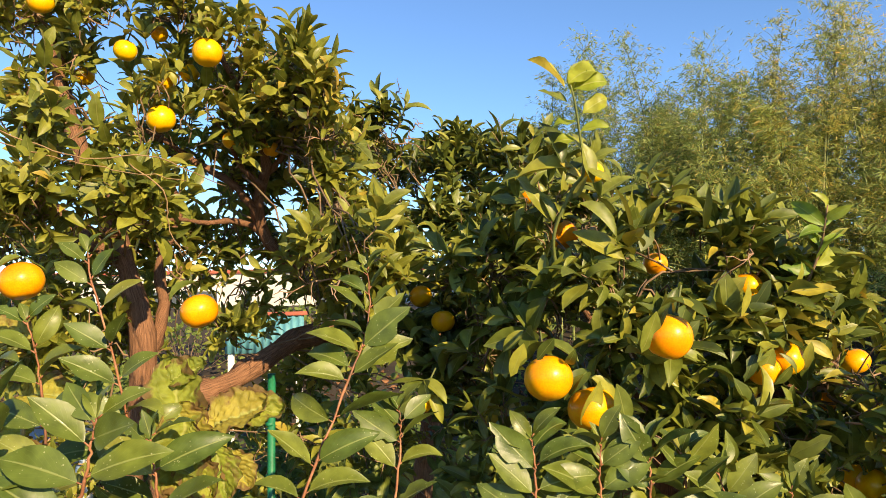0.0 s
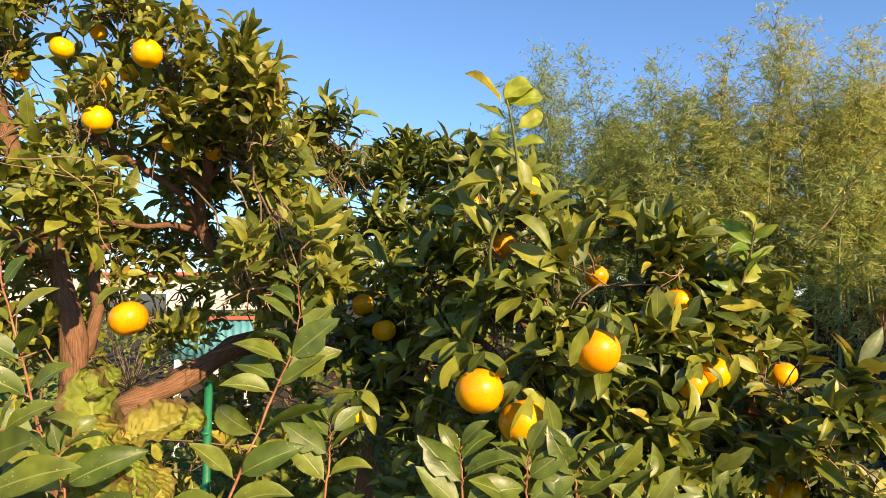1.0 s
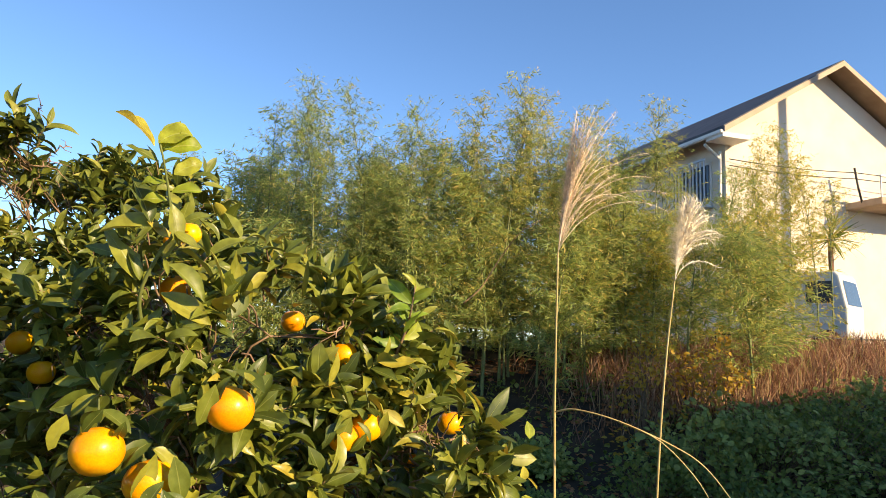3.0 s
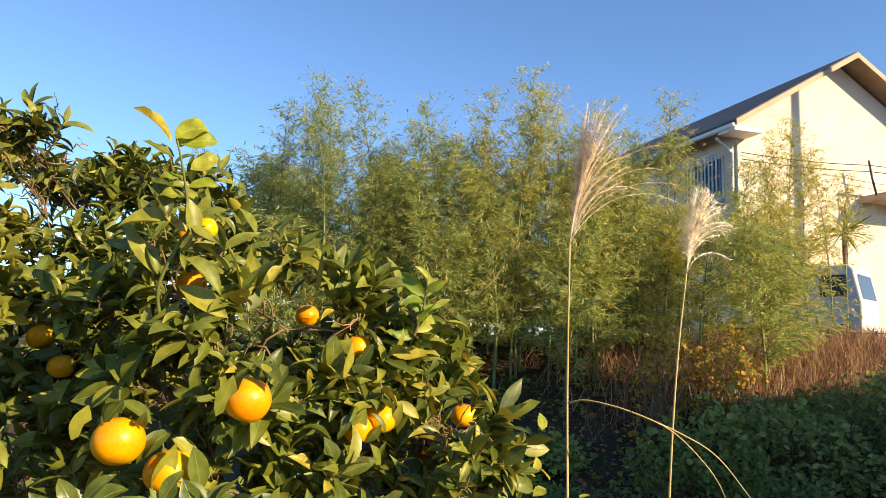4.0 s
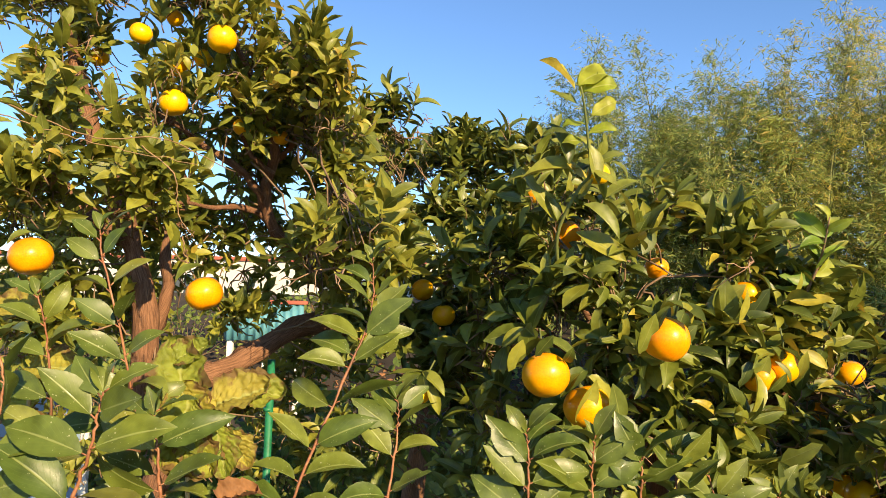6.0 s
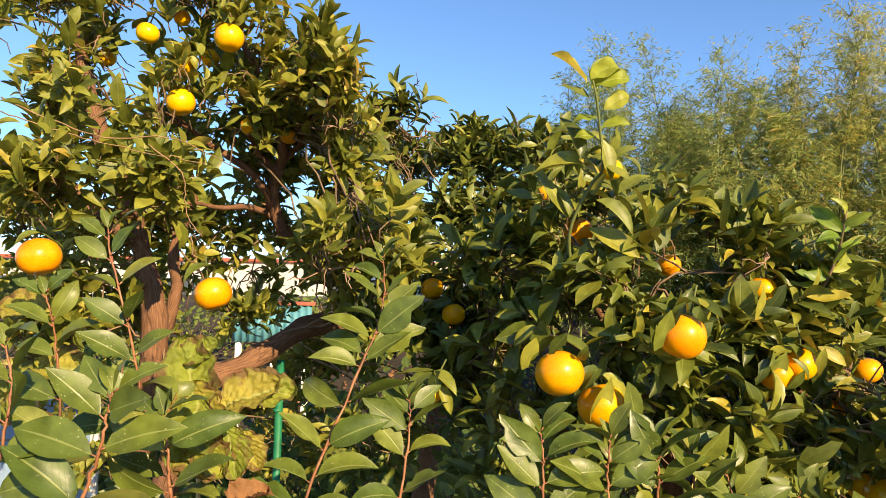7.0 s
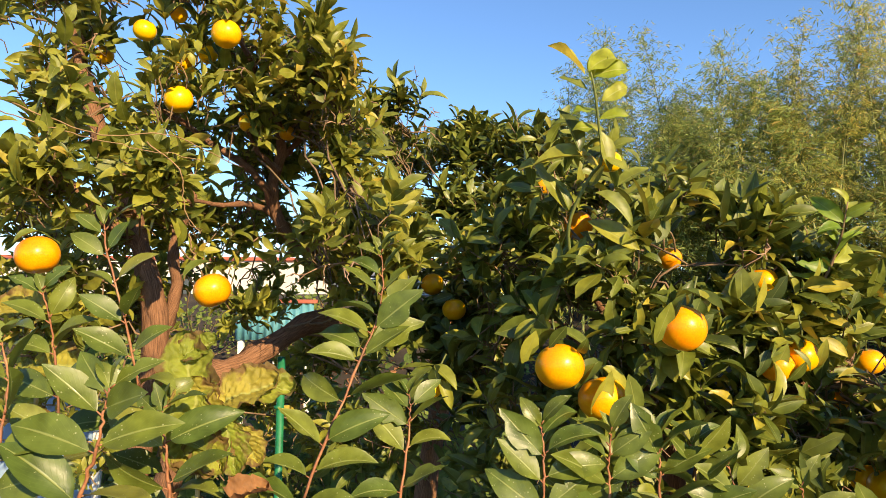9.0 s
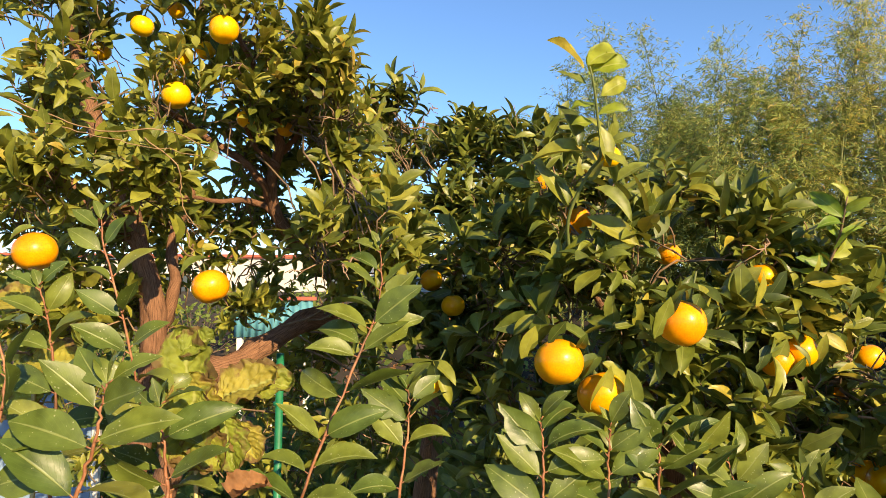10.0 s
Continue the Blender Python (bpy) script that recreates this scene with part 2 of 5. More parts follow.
M_SIDING = material("cream_siding", [(0.64, 0.54, 0.42), (0.70, 0.60, 0.48), (0.74, 0.65, 0.53)], 0.85, scale=1.2, fine=90, bump=0.2)
M_TRIM = material("white_trim", [(0.66, 0.62, 0.56), (0.76, 0.73, 0.68)], 0.55, scale=4, fine=60, bump=0.1)
M_SOFFIT = material("soffit_board", [(0.34, 0.24, 0.16), (0.44, 0.33, 0.23)], 0.7, scale=3, fine=70, bump=0.1)
M_ROOF = material("slate_roof", [(0.035, 0.037, 0.042), (0.06, 0.062, 0.07), (0.09, 0.09, 0.095)], 0.7, scale=2, fine=50, bump=0.4)
M_RAIL = material("painted_rail", [(0.42, 0.45, 0.50), (0.55, 0.57, 0.60)], 0.4, scale=5, fine=80, bump=0.1)
M_DARK_METAL = material("dark_metal", [(0.03, 0.03, 0.03), (0.07, 0.065, 0.06)], 0.5, 0.6, scale=8, fine=80, bump=0.1)
M_VAN = material("white_vehicle_paint", [(0.52, 0.52, 0.49), (0.60, 0.60, 0.57)], 0.3, scale=2, fine=60, bump=0.02)
M_PANEL = material("blue_grey_sheet", [(0.16, 0.24, 0.36), (0.24, 0.33, 0.46)], 0.5, scale=5, fine=80, bump=0.1)
M_RUBBER = material("rubber", [(0.015, 0.015, 0.015), (0.03, 0.03, 0.03)], 0.8, scale=10, fine=100)
M_TEAL = material("teal_sheet", [(0.06, 0.21, 0.26), (0.09, 0.27, 0.33), (0.13, 0.32, 0.37)], 0.6, scale=3, fine=50, bump=0.2)
M_WHITE_WALL = material("pale_plaster", [(0.46, 0.44, 0.40), (0.56, 0.54, 0.50)], 0.85, scale=2, fine=80, bump=0.2)
M_RED_TILE = material("red_coping", [(0.30, 0.07, 0.04), (0.42, 0.12, 0.07)], 0.7, scale=6, fine=70)
M_GREEN = material("green_plastic", [(0.006, 0.10, 0.04), (0.012, 0.16, 0.07), (0.02, 0.20, 0.09)], 0.5, scale=12, fine=120, bump=0.1)
M_CONCRETE = material("concrete", [(0.20, 0.19, 0.17), (0.30, 0.29, 0.27), (0.38, 0.36, 0.33)], 0.9, scale=4, fine=90, bump=0.4)
M_CALYX = material("calyx", [(0.08, 0.10, 0.02), (0.14, 0.15, 0.04)], 0.7, scale=40, fine=200)


def peel_material(name="orange_peel", low=0.503, high=0.530):
    """Orange peel: pores, colour by fruit, paler yellow towards one side."""
    m = material(name, [(0.76, 0.17, 0.001), (0.82, 0.25, 0.001), (0.83, 0.36, 0.002)], 0.30, scale=14, fine=300, bump=0.0, spread=0.22, specular=0.3)
    n, l = m.node_tree.nodes, m.node_tree.links
    b = n["Principled BSDF"]
    ramp = [x for x in n if x.type == "VALTORGB"][0]
    info, tint = n.new("ShaderNodeObjectInfo"), n.new("ShaderNodeHueSaturation")
    rangeh = n.new("ShaderNodeMapRange")
    rangeh.inputs["To Min"].default_value, rangeh.inputs["To Max"].default_value = low, high
    l.new(info.outputs["Random"], rangeh.inputs["Value"])
    l.new(rangeh.outputs["Result"], tint.inputs["Hue"])
    l.new(ramp.outputs["Color"], tint.inputs["Color"])
    l.new(tint.outputs["Color"], b.inputs["Base Color"])
    vor, tc, bp = n.new("ShaderNodeTexVoronoi"), n.new("ShaderNodeTexCoord"), n.new("ShaderNodeBump")
    vor.inputs["Scale"].default_value = 520
    l.new(tc.outputs["Object"], vor.inputs["Vector"])
    l.new(vor.outputs["Distance"], bp.inputs["Height"])
    bp.inputs["Strength"].default_value, bp.inputs["Distance"].default_value = 0.16, 0.0006
    l.new(bp.outputs["Normal"], b.inputs["Normal"])
    b.inputs["Subsurface Weight"].default_value = 0.0
    b.inputs["Subsurface Radius"].default_value = (0.01, 0.004, 0.001)
    return m


M_PEEL = peel_material()
M_PEEL_YELLOW = peel_material("yellow_orange_peel", 0.522, 0.543)


def glass_material():
    m = bpy.data.materials.new("dark_glass")
    m.use_nodes = True
    b = m.node_tree.nodes["Principled BSDF"]
    b.inputs["Base Color"].default_value = (0.05, 0.06, 0.07, 1)
    b.inputs["Roughness"].default_value = 0.05
    return m


M_GLASS = glass_material()


# ---- mesh helpers ----
def mesh_ob(name, verts, faces, mat, parent=None, label="", uvs=None, smooth=True):
    me = bpy.data.meshes.new(name)
    me.from_pydata([tuple(v) for v in verts] if not isinstance(verts, np.ndarray) else verts.tolist(), [], faces if isinstance(faces, list) else faces.tolist())
    if uvs is not None:
        layer = me.uv_layers.new(name="UVMap")
        idx = np.empty(len(me.loops), dtype=np.int32)
        me.loops.foreach_get("vertex_index", idx)
        layer.data.foreach_set("uv", np.asarray(uvs, dtype=np.float32)[idx].ravel())
    if smooth:
        me.polygons.foreach_set("use_smooth", [True] * len(me.polygons))
    me.materials.append(mat)
    me.update()
    ob = new(name, me)
    if parent is not None:
        ob.parent = parent
    return tagged(ob, label)


def part(name, bm, mat, parent, label="", smooth=False):
    me = bpy.data.meshes.new(name)
    bm.to_mesh(me)
    bm.free()
    if smooth:
        me.polygons.foreach_set("use_smooth", [True] * len(me.polygons))
    me.materials.append(mat)
    ob = new(name, me)
    ob.parent = parent
    return tagged(ob, label)


def box(bm, lo, hi, bevel=0.0):
    """A bevelled box between two corners, added to bm."""
    r = bmesh.ops.create_cube(bm, size=1)
    c, s = (Vector(lo) + Vector(hi)) / 2, Vector(hi) - Vector(lo)
    for v in r["verts"]:
        v.co = Vector(v.co[i] * s[i] + c[i] for i in range(3))
    if bevel:
        edges = {e for v in r["verts"] for e in v.link_edges}
        bmesh.ops.bevel(bm, geom=list(edges), offset=bevel, segments=2, affect="EDGES")
    return bm


def boxed(lo, hi, bevel=0.0):
    return box(bmesh.new(), lo, hi, bevel)


def thing(name, label, category, at=(0, 0, 0), group="", kind="", turn=0.0):
    ob = new(name)
    ob.matrix_basis = pose(*at, 0, 0, turn)
    return tagged(ob, label, category, group, kind)


class Tubes:
    """Collects round tapered stems into one mesh."""

    def __init__(self, sides=6):
        self.v, self.f, self.uv, self.sides, self.n = [], [], [], sides, 0

    def add(self, pts, radii, knobs=0.0):
        p = np.asarray(pts, float)
        r = np.broadcast_to(np.asarray(radii, float), (len(p),))
        t = np.gradient(p, axis=0)
        t /= np.linalg.norm(t, axis=1)[:, None] + 1e-9
        ref = np.array([0, 0, 1.0]) if abs(t[0, 2]) < 0.9 else np.array([1.0, 0, 0])
        a = np.cross(t, ref)
        a /= np.linalg.norm(a, axis=1)[:, None] + 1e-9
        b = np.cross(t, a)
        s = self.sides
        ang = np.linspace(0, 2 * np.pi, s, endpoint=False)
        run = np.concatenate([[0], np.cumsum(np.linalg.norm(np.diff(p, axis=0), axis=1))])
        for i in range(len(p)):
            rr = r[i] * (1 + knobs * rng.normal(size=s)) if knobs else np.full(s, r[i])
            ring = p[i] + rr[:, None] * (np.cos(ang)[:, None] * a[i] + np.sin(ang)[:, None] * b[i])
            self.v.append(ring)
            self.uv.append(np.stack([np.full(s, run[i] * 10), np.abs(ang - np.pi)], 1))
        for i in range(len(p) - 1):
            for k in range(s):
                q, w = self.n + i * s + k, self.n + i * s + (k + 1) % s
                self.f.append((q, w, w + s, q + s))
        self.f.append(tuple(self.n + (len(p) - 1) * s + k for k in range(s)))
        self.f.append(tuple(self.n + k for k in reversed(range(s))))
        self.n += len(p) * s

    def make(self, name, mat, parent, label=""):
        return mesh_ob(name, np.concatenate(self.v), self.f, mat, parent, label, np.concatenate(self.uv))


def bend(a, b, sag=0.0, wobble=0.0, n=8):
    """Points from a to b, sagging or arching, with a wobble."""
    a, b = np.asarray(a, float), np.asarray(b, float)
    u = np.linspace(0, 1, n)[:, None]
    p = a + (b - a) * u
    p[:, 2] += (4 * sag * u * (1 - u))[:, 0]
    if wobble:
        w = rng.normal(size=(n, 3)) * wobble
        w[0] = w[-1] = 0
        p += w
    return p


def spline(pts, n=14):
    """A smooth line through a few points."""
    p = np.asarray(pts, float)
    k = len(p)
    out = []
    q = np.vstack([2 * p[0] - p[1], p, 2 * p[-1] - p[-2]])
    for i in range(1, k):
        for u in np.linspace(0, 1, max(2, n // (k - 1)), endpoint=i == k - 1):
            a, b, c, d = q[i - 1], q[i], q[i + 1], q[i + 2]
            out.append(0.5 * (2 * b + (c - a) * u + (2 * a - 5 * b + 4 * c - d) * u * u + (3 * b - a - 3 * c + d) * u ** 3))
    return np.array(out)


def leaf_shape(width, fold, curl, wave, twist, n=6, peak=0.45, sharp=1.0):
    """A leaf one long, along +x, face up +z: points, quads, leaf coordinates."""
    u = np.linspace(0, 1, n + 1)
    w = np.sin(np.pi * u ** (math.log(0.5) / math.log(peak))) ** (0.75 * sharp) * width / 2
    w[0], w[-1] = 0.012, 0.004
    v, uv = [], []
    for i in range(n + 1):
        ang = curl * u[i]
        x = math.sin(ang) / curl if abs(curl) > 1e-3 else u[i]
        z = -(1 - math.cos(ang)) / curl if abs(curl) > 1e-3 else 0
        nx, nz = math.sin(ang), math.cos(ang)
        for s in (-1, 0, 1):
            tw = twist * u[i]
            h = abs(s) * w[i] * fold + wave * s * w[i] * math.sin(u[i] * 9 + s)
            yy, hh = s * w[i] * math.cos(tw) - h * math.sin(tw), s * w[i] * math.sin(tw) + h * math.cos(tw)
            v.append((x + nx * hh, yy, z + nz * hh))
            uv.append((u[i], 0.5 + 0.5 * s))
    f = []
    for i in range(n):
        for s in (0, 1):
            q = 3 * i + s
            f.append((q, q + 3, q + 4, q + 1))
    return np.array(v), np.array(f), np.array(uv)


class Leaves:
    """Collects leaves; the front ones become objects of their own, the rest one mesh."""

    def __init__(self, shapes):
        self.shapes, self.items = shapes, []

    def add(self, pos, way, face, length):
        way = np.asarray(way, float)
        way = way / (np.linalg.norm(way) + 1e-9)
        face = np.asarray(face, float)
        y = np.cross(face, way)
        if np.linalg.norm(y) < 1e-3:
            y = np.cross((0.3, 0.8, 0.2), way)
        y /= np.linalg.norm(y)
        z = np.cross(way, y)
        self.items.append((np.asarray(pos, float), np.stack([way, y, z], 1) * length, int(rng.integers(len(self.shapes)))))

    def make(self, parent, mat, singles=0, key=None, name="leaf", rest="foliage", label="", rest_label="", offset=(0, 0, 0)):
        items = self.items
        off = np.asarray(offset, float)
        if singles:
            items = sorted(items, key=key or (lambda it: it[0][1]))
            meshes = []
            for v, f, uv in self.shapes:
                ob = mesh_ob(name, v, f, mat, None, "", uv)
                meshes.append(ob.data)
                bpy.data.objects.remove(ob)
            for pos, m3, k in items[:singles]:
                ob = new(name, meshes[k])
                ob.parent = parent
                m = Matrix([[*m3[i], pos[i] - off[i]] for i in range(3)] + [[0, 0, 0, 1]])
                ob.matrix_basis = m
                tagged(ob, label)
            items = items[singles:]
        if not items:
            return None
        vs, fs, us, n = [], [], [], 0
        for k, (v, f, uv) in enumerate(self.shapes):
            mine = [it for it in items if it[2] == k]
            if not mine:
                continue
            pos = np.array([it[0] for it in mine]) - off
            m3 = np.array([it[1] for it in mine])
            vv = np.einsum("nij,vj->nvi", m3, v) + pos[:, None, :]
            ff = f[None] + (np.arange(len(mine)) * len(v))[:, None, None] + n
            vs.append(vv.reshape(-1, 3))
            fs.append(ff.reshape(-1, 4))
            us.append(np.tile(uv, (len(mine), 1)))
            n += len(mine) * len(v)
        ob = mesh_ob(rest, np.concatenate(vs), np.concatenate(fs), mat, parent, rest_label, np.concatenate(us))
        return tagged(ob, kind="stuff")


def unit(v):
    v = np.asarray(v, float)
    return v / (np.linalg.norm(v) + 1e-9)


CITRUS = [leaf_shape(w, fo, cu, wa, tw, 6, pk, 1.25) for w, fo, cu, wa, tw, pk in
          [(0.42, 0.4, 0.5, 0.06, 0.1, 0.45), (0.38, 0.7, 0.9, 0.08, -0.2, 0.45), (0.46, 0.2, 0.25, 0.1, 0.2, 0.48),
           (0.36, 0.9, 0.7, 0.05, 0.3, 0.42), (0.40, 0.5, 1.3, 0.1, -0.1, 0.46), (0.44, 0.35, -0.3, 0.1, 0.0, 0.45), (0.40, 0.6, 0.2, 0.12, 0.4, 0.5)]]
NARROW = [leaf_shape(w, fo, cu, wa, tw, 6, pk, 1.2) for w, fo, cu, wa, tw, pk in
          [(0.31, 0.45, 0.5, 0.06, 0.1, 0.45), (0.28, 0.8, 0.9, 0.08, -0.2, 0.45), (0.33, 0.3, 0.3, 0.1, 0.3, 0.48), (0.30, 0.6, 1.2, 0.08, -0.1, 0.46)]]
PRIVET = [leaf_shape(w, fo, cu, wa, tw, 9, pk, 1.3) for w, fo, cu, wa, tw, pk in
          [(0.48, 0.35, 0.6, 0.05, 0.0, 0.44), (0.44, 0.55, 0.9, 0.07, 0.2, 0.42), (0.52, 0.25, 0.4, 0.07, -0.15, 0.46), (0.46, 0.45, 1.2, 0.08, 0.25, 0.44), (0.49, 0.4, 0.1, 0.08, -0.25, 0.43), (0.42, 0.7, 0.8, 0.06, 0.1, 0.42)]]


def bitten(shape, seed):
    """The same leaf with bites out of its margin."""
    v, f, uv = shape
    v = v.copy()
    pick = np.random.default_rng(seed)
    for i in pick.choice(np.arange(2, len(v) // 3 - 2), 2, replace=False):
        side = int(pick.choice([0, 2]))
        v[3 * i + side] = v[3 * i + 1] + (v[3 * i + side] - v[3 * i + 1]) * pick.uniform(0.35, 0.7)
    return v, f, uv


PRIVET += [bitten(PRIVET[k], 70 + k) for k in (0, 2, 4)]
CITRUS += [bitten(CITRUS[k], 80 + k) for k in (0, 2)]
BLADE = [leaf_shape(w, 0.2, cu, 0.0, tw, 3, 0.35) for w, cu, tw in [(0.15, 0.5, 0.2), (0.13, 0.9, -0.3), (0.17, 0.2, 0.0)]]
BROAD = [leaf_shape(w, fo, cu, 0.08, 0.1, 4, 0.4) for w, fo, cu in [(0.7, 0.2, 0.5), (0.8, 0.1, 0.8), (0.62, 0.3, 0.3)]]
GRASS = [leaf_shape(w, 0.2, cu, 0.0, tw, 4, 0.3) for w, cu, tw in [(0.03, 0.6, 0.5), (0.025, 1.2, -0.4), (0.035, 0.3, 0.2)]]


FRUIT = [
    ((-0.576, 1.718, 2.142), 0.078, 1.0, 1.35), ((-0.430, 1.676, 2.303), 0.078, 1.0, 1.3), ((-0.910, 1.700, 2.478), 0.07, 1.0, 1.0), ((-0.708, 1.773, 2.358), 0.064, 1.0, 0.9),
    ((-0.635, 1.824, 2.423), 0.05, 1.0, 0.5), ((-0.616, 1.806, 2.275), 0.066, 1.0, 0.4), ((-0.435, 1.861, 2.112), 0.055, 1.0, 0.05), ((-0.550, 1.838, 2.307), 0.055, 1.0, 0.1),
    ((-0.310, 1.353, 1.626), 0.078, 0.97, 1.1), ((-0.645, 1.274, 1.695), 0.085, 0.98, 1.1), ((0.164, 1.872, 1.579), 0.066, 1.0, 0.9), ((0.097, 1.932, 1.650), 0.066, 1.0, 0.7),
    ((0.396, 1.160, 1.498), 0.085, 0.98, 0.95), ((0.474, 1.210, 1.439), 0.086, 0.95, 0.62), ((0.597, 1.134, 1.568), 0.079, 1.08, 0.95), ((0.794, 2.055, 1.732), 0.074, 1.0, 1.25),
    ((0.474, 1.572, 1.784), 0.068, 1.1, 0.9), ((0.429, 2.182, 1.973), 0.066, 1.0, 0.5), ((0.843, 1.451, 1.653), 0.060, 1.0, 0.2), ((0.835, 1.362, 1.485), 0.066, 1.0, 0.4),
    ((0.888, 1.385, 1.505), 0.070, 1.0, 0.5), ((1.225, 1.804, 1.458), 0.078, 0.9, 0.75), ((1.074, 1.528, 1.234), 0.066, 1.0, 0.7), ((1.087, 1.479, 1.232), 0.066, 1.0, 0.7),
    ((1.062, 1.617, 1.383), 0.05, 1.0, 0.5), ((0.165, 1.300, 1.440), 0.034, 1.3, 0.05), ((-0.353, 1.968, 2.105), 0.05, 1.0, 0.05), ((-0.911, 1.911, 2.339), 0.06, 1.0, 0.4),
    ((0.505, 1.295, 1.880), 0.046, 1.0, 0.5),
]
FRUIT_AT = np.array([q[0] for q in FRUIT])
FRUIT_R = np.array([q[1] / 2 for q in FRUIT])
FRUIT_BARE = np.array([q[3] for q in FRUIT])
# directions from each fruit to three points on the camera path, to fit its view
CAMERA_WAYS = [np.array([unit(np.array(e) - q) for q in FRUIT_AT]) for e in ((0.30, -0.06, 1.63), (0.43, -0.08, 1.66), (0.55, -0.11, 1.70))]


def blocks_fruit(mid, length, share=1.0):
    """Whether a leaf pierces a fruit, hides it from the camera or shades it."""
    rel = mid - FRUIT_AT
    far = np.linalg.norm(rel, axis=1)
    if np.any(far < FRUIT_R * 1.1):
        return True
    for sides in CAMERA_WAYS:
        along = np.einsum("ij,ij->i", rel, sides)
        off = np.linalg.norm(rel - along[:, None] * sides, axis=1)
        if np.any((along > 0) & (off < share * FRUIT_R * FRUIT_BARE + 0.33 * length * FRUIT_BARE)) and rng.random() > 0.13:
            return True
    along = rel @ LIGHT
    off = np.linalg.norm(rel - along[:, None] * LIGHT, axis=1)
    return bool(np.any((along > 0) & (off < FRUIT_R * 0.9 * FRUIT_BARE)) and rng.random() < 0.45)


LIGHT = np.array(sun_way)


def leafy_twig(leaves, tubes, base, way, length, count, size, thick=0.0022, droop=0.0, spread=0.62):
    """One twig with leaves set spirally, closer towards the end, turned to the light."""
    way = unit(way)
    tip = np.asarray(base) + way * length + np.array([0, 0, -droop * length])
    pts = bend(base, tip, 0.06 * length, 0.006, 5)
    kept = 0
    turn = rng.uniform(0, 6.28)
    side = unit(np.cross(way, (0.2, 0.1, 1.0)))
    other = np.cross(way, side)
    for i in range(count):
        s = (0.15 + 0.85 * i / max(1, count - 1)) ** 0.7
        p = pts[0] + (pts[-1] - pts[0]) * s
        turn += 2.4
        out = side * math.cos(turn) + other * math.sin(turn)
        lean = 0.45 * (1 - s) + rng.normal() * 0.12
        d = unit(way * (1.24 - spread - lean) + out * (spread + lean) + rng.normal(size=3) * 0.12)
        ln = size * rng.uniform(0.6, 1.18) * (0.8 + 0.2 * s)
        if blocks_fruit(p + d * ln * 0.5, ln):
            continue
        face = unit(way * 0.6 - out * 0.45 + np.array([0, 0, 0.3]) + 0.3 * LIGHT + rng.normal(size=3) * 0.55)
        leaves.add(p, d, face, ln)
        kept += 1
    if kept > 3:
        tubes.add(pts, np.linspace(thick, thick * 0.5, 5))


def in_gap(p):
    """Hollows between the sprays of a crown, where one sees into the shade."""
    return noise.noise(Vector(p) * 6.0) + 0.5 * noise.noise(Vector(p) * 13.0 + Vector((5, 1, 3))) < -0.16


def fill_crown(leaves, tubes, clumps, size, centre, rise=0.55, spread=0.62):
    """Twigs through a set of clumps: (place, radius, number of twigs)."""
    for c, r, k in clumps:
        c = np.asarray(c)
        out0 = unit(c - centre)
        for _ in range(k):
            d = unit(rng.normal(size=3))
            d = unit(d + 0.3 * out0 + np.array([0, -0.15, 0.1]))
            p = c + d * r * rng.uniform(0.05, 0.66)
            if p[1] < centre[1] and in_gap(p) and rng.random() < 0.8:
                continue
            way = unit(d * 0.7 + np.array([0, 0, rise]) + 0.3 * out0 + rng.normal(size=3) * 0.3)
            leafy_twig(leaves, tubes, p, way, rng.uniform(0.05, 0.11), int(rng.integers(7, 13)), size * rng.uniform(0.72, 1.15), spread=spread)


# ---- ground: one sheet, flat by the trees, rising to a bank and a terrace ----
def ground_height(x, y):
    far = 0.35 * x + 0.94 * y
    s = min(1.0, max(0.0, (far - 5.0) / 6.0))
    h = 1.6 * s * s * (3 - 2 * s)
    if far < 30:
        h += 0.04 * noise.noise(Vector((x * 0.7, y * 0.7, 0.0)))
    return h


def make_ground():
    xs = [-3000, -600, -150, -60] + [-30 + i for i in range(61)] + [60, 150, 600, 3000]
    ys = [-3000, -600, -150, -60] + [-20 + i for i in range(56)] + [60, 150, 600, 3000]
    v = [(x, y, ground_height(x, y)) for y in ys for x in xs]
    w = len(xs)
    f = [(j * w + i, j * w + i + 1, (j + 1) * w + i + 1, (j + 1) * w + i) for j in range(len(ys) - 1) for i in range(w - 1)]
    tagged(mesh_ob("ground", v, f, M_SOIL), "dark bare soil with leaf litter, rising to a bank", "ground", kind="structure")


make_ground()


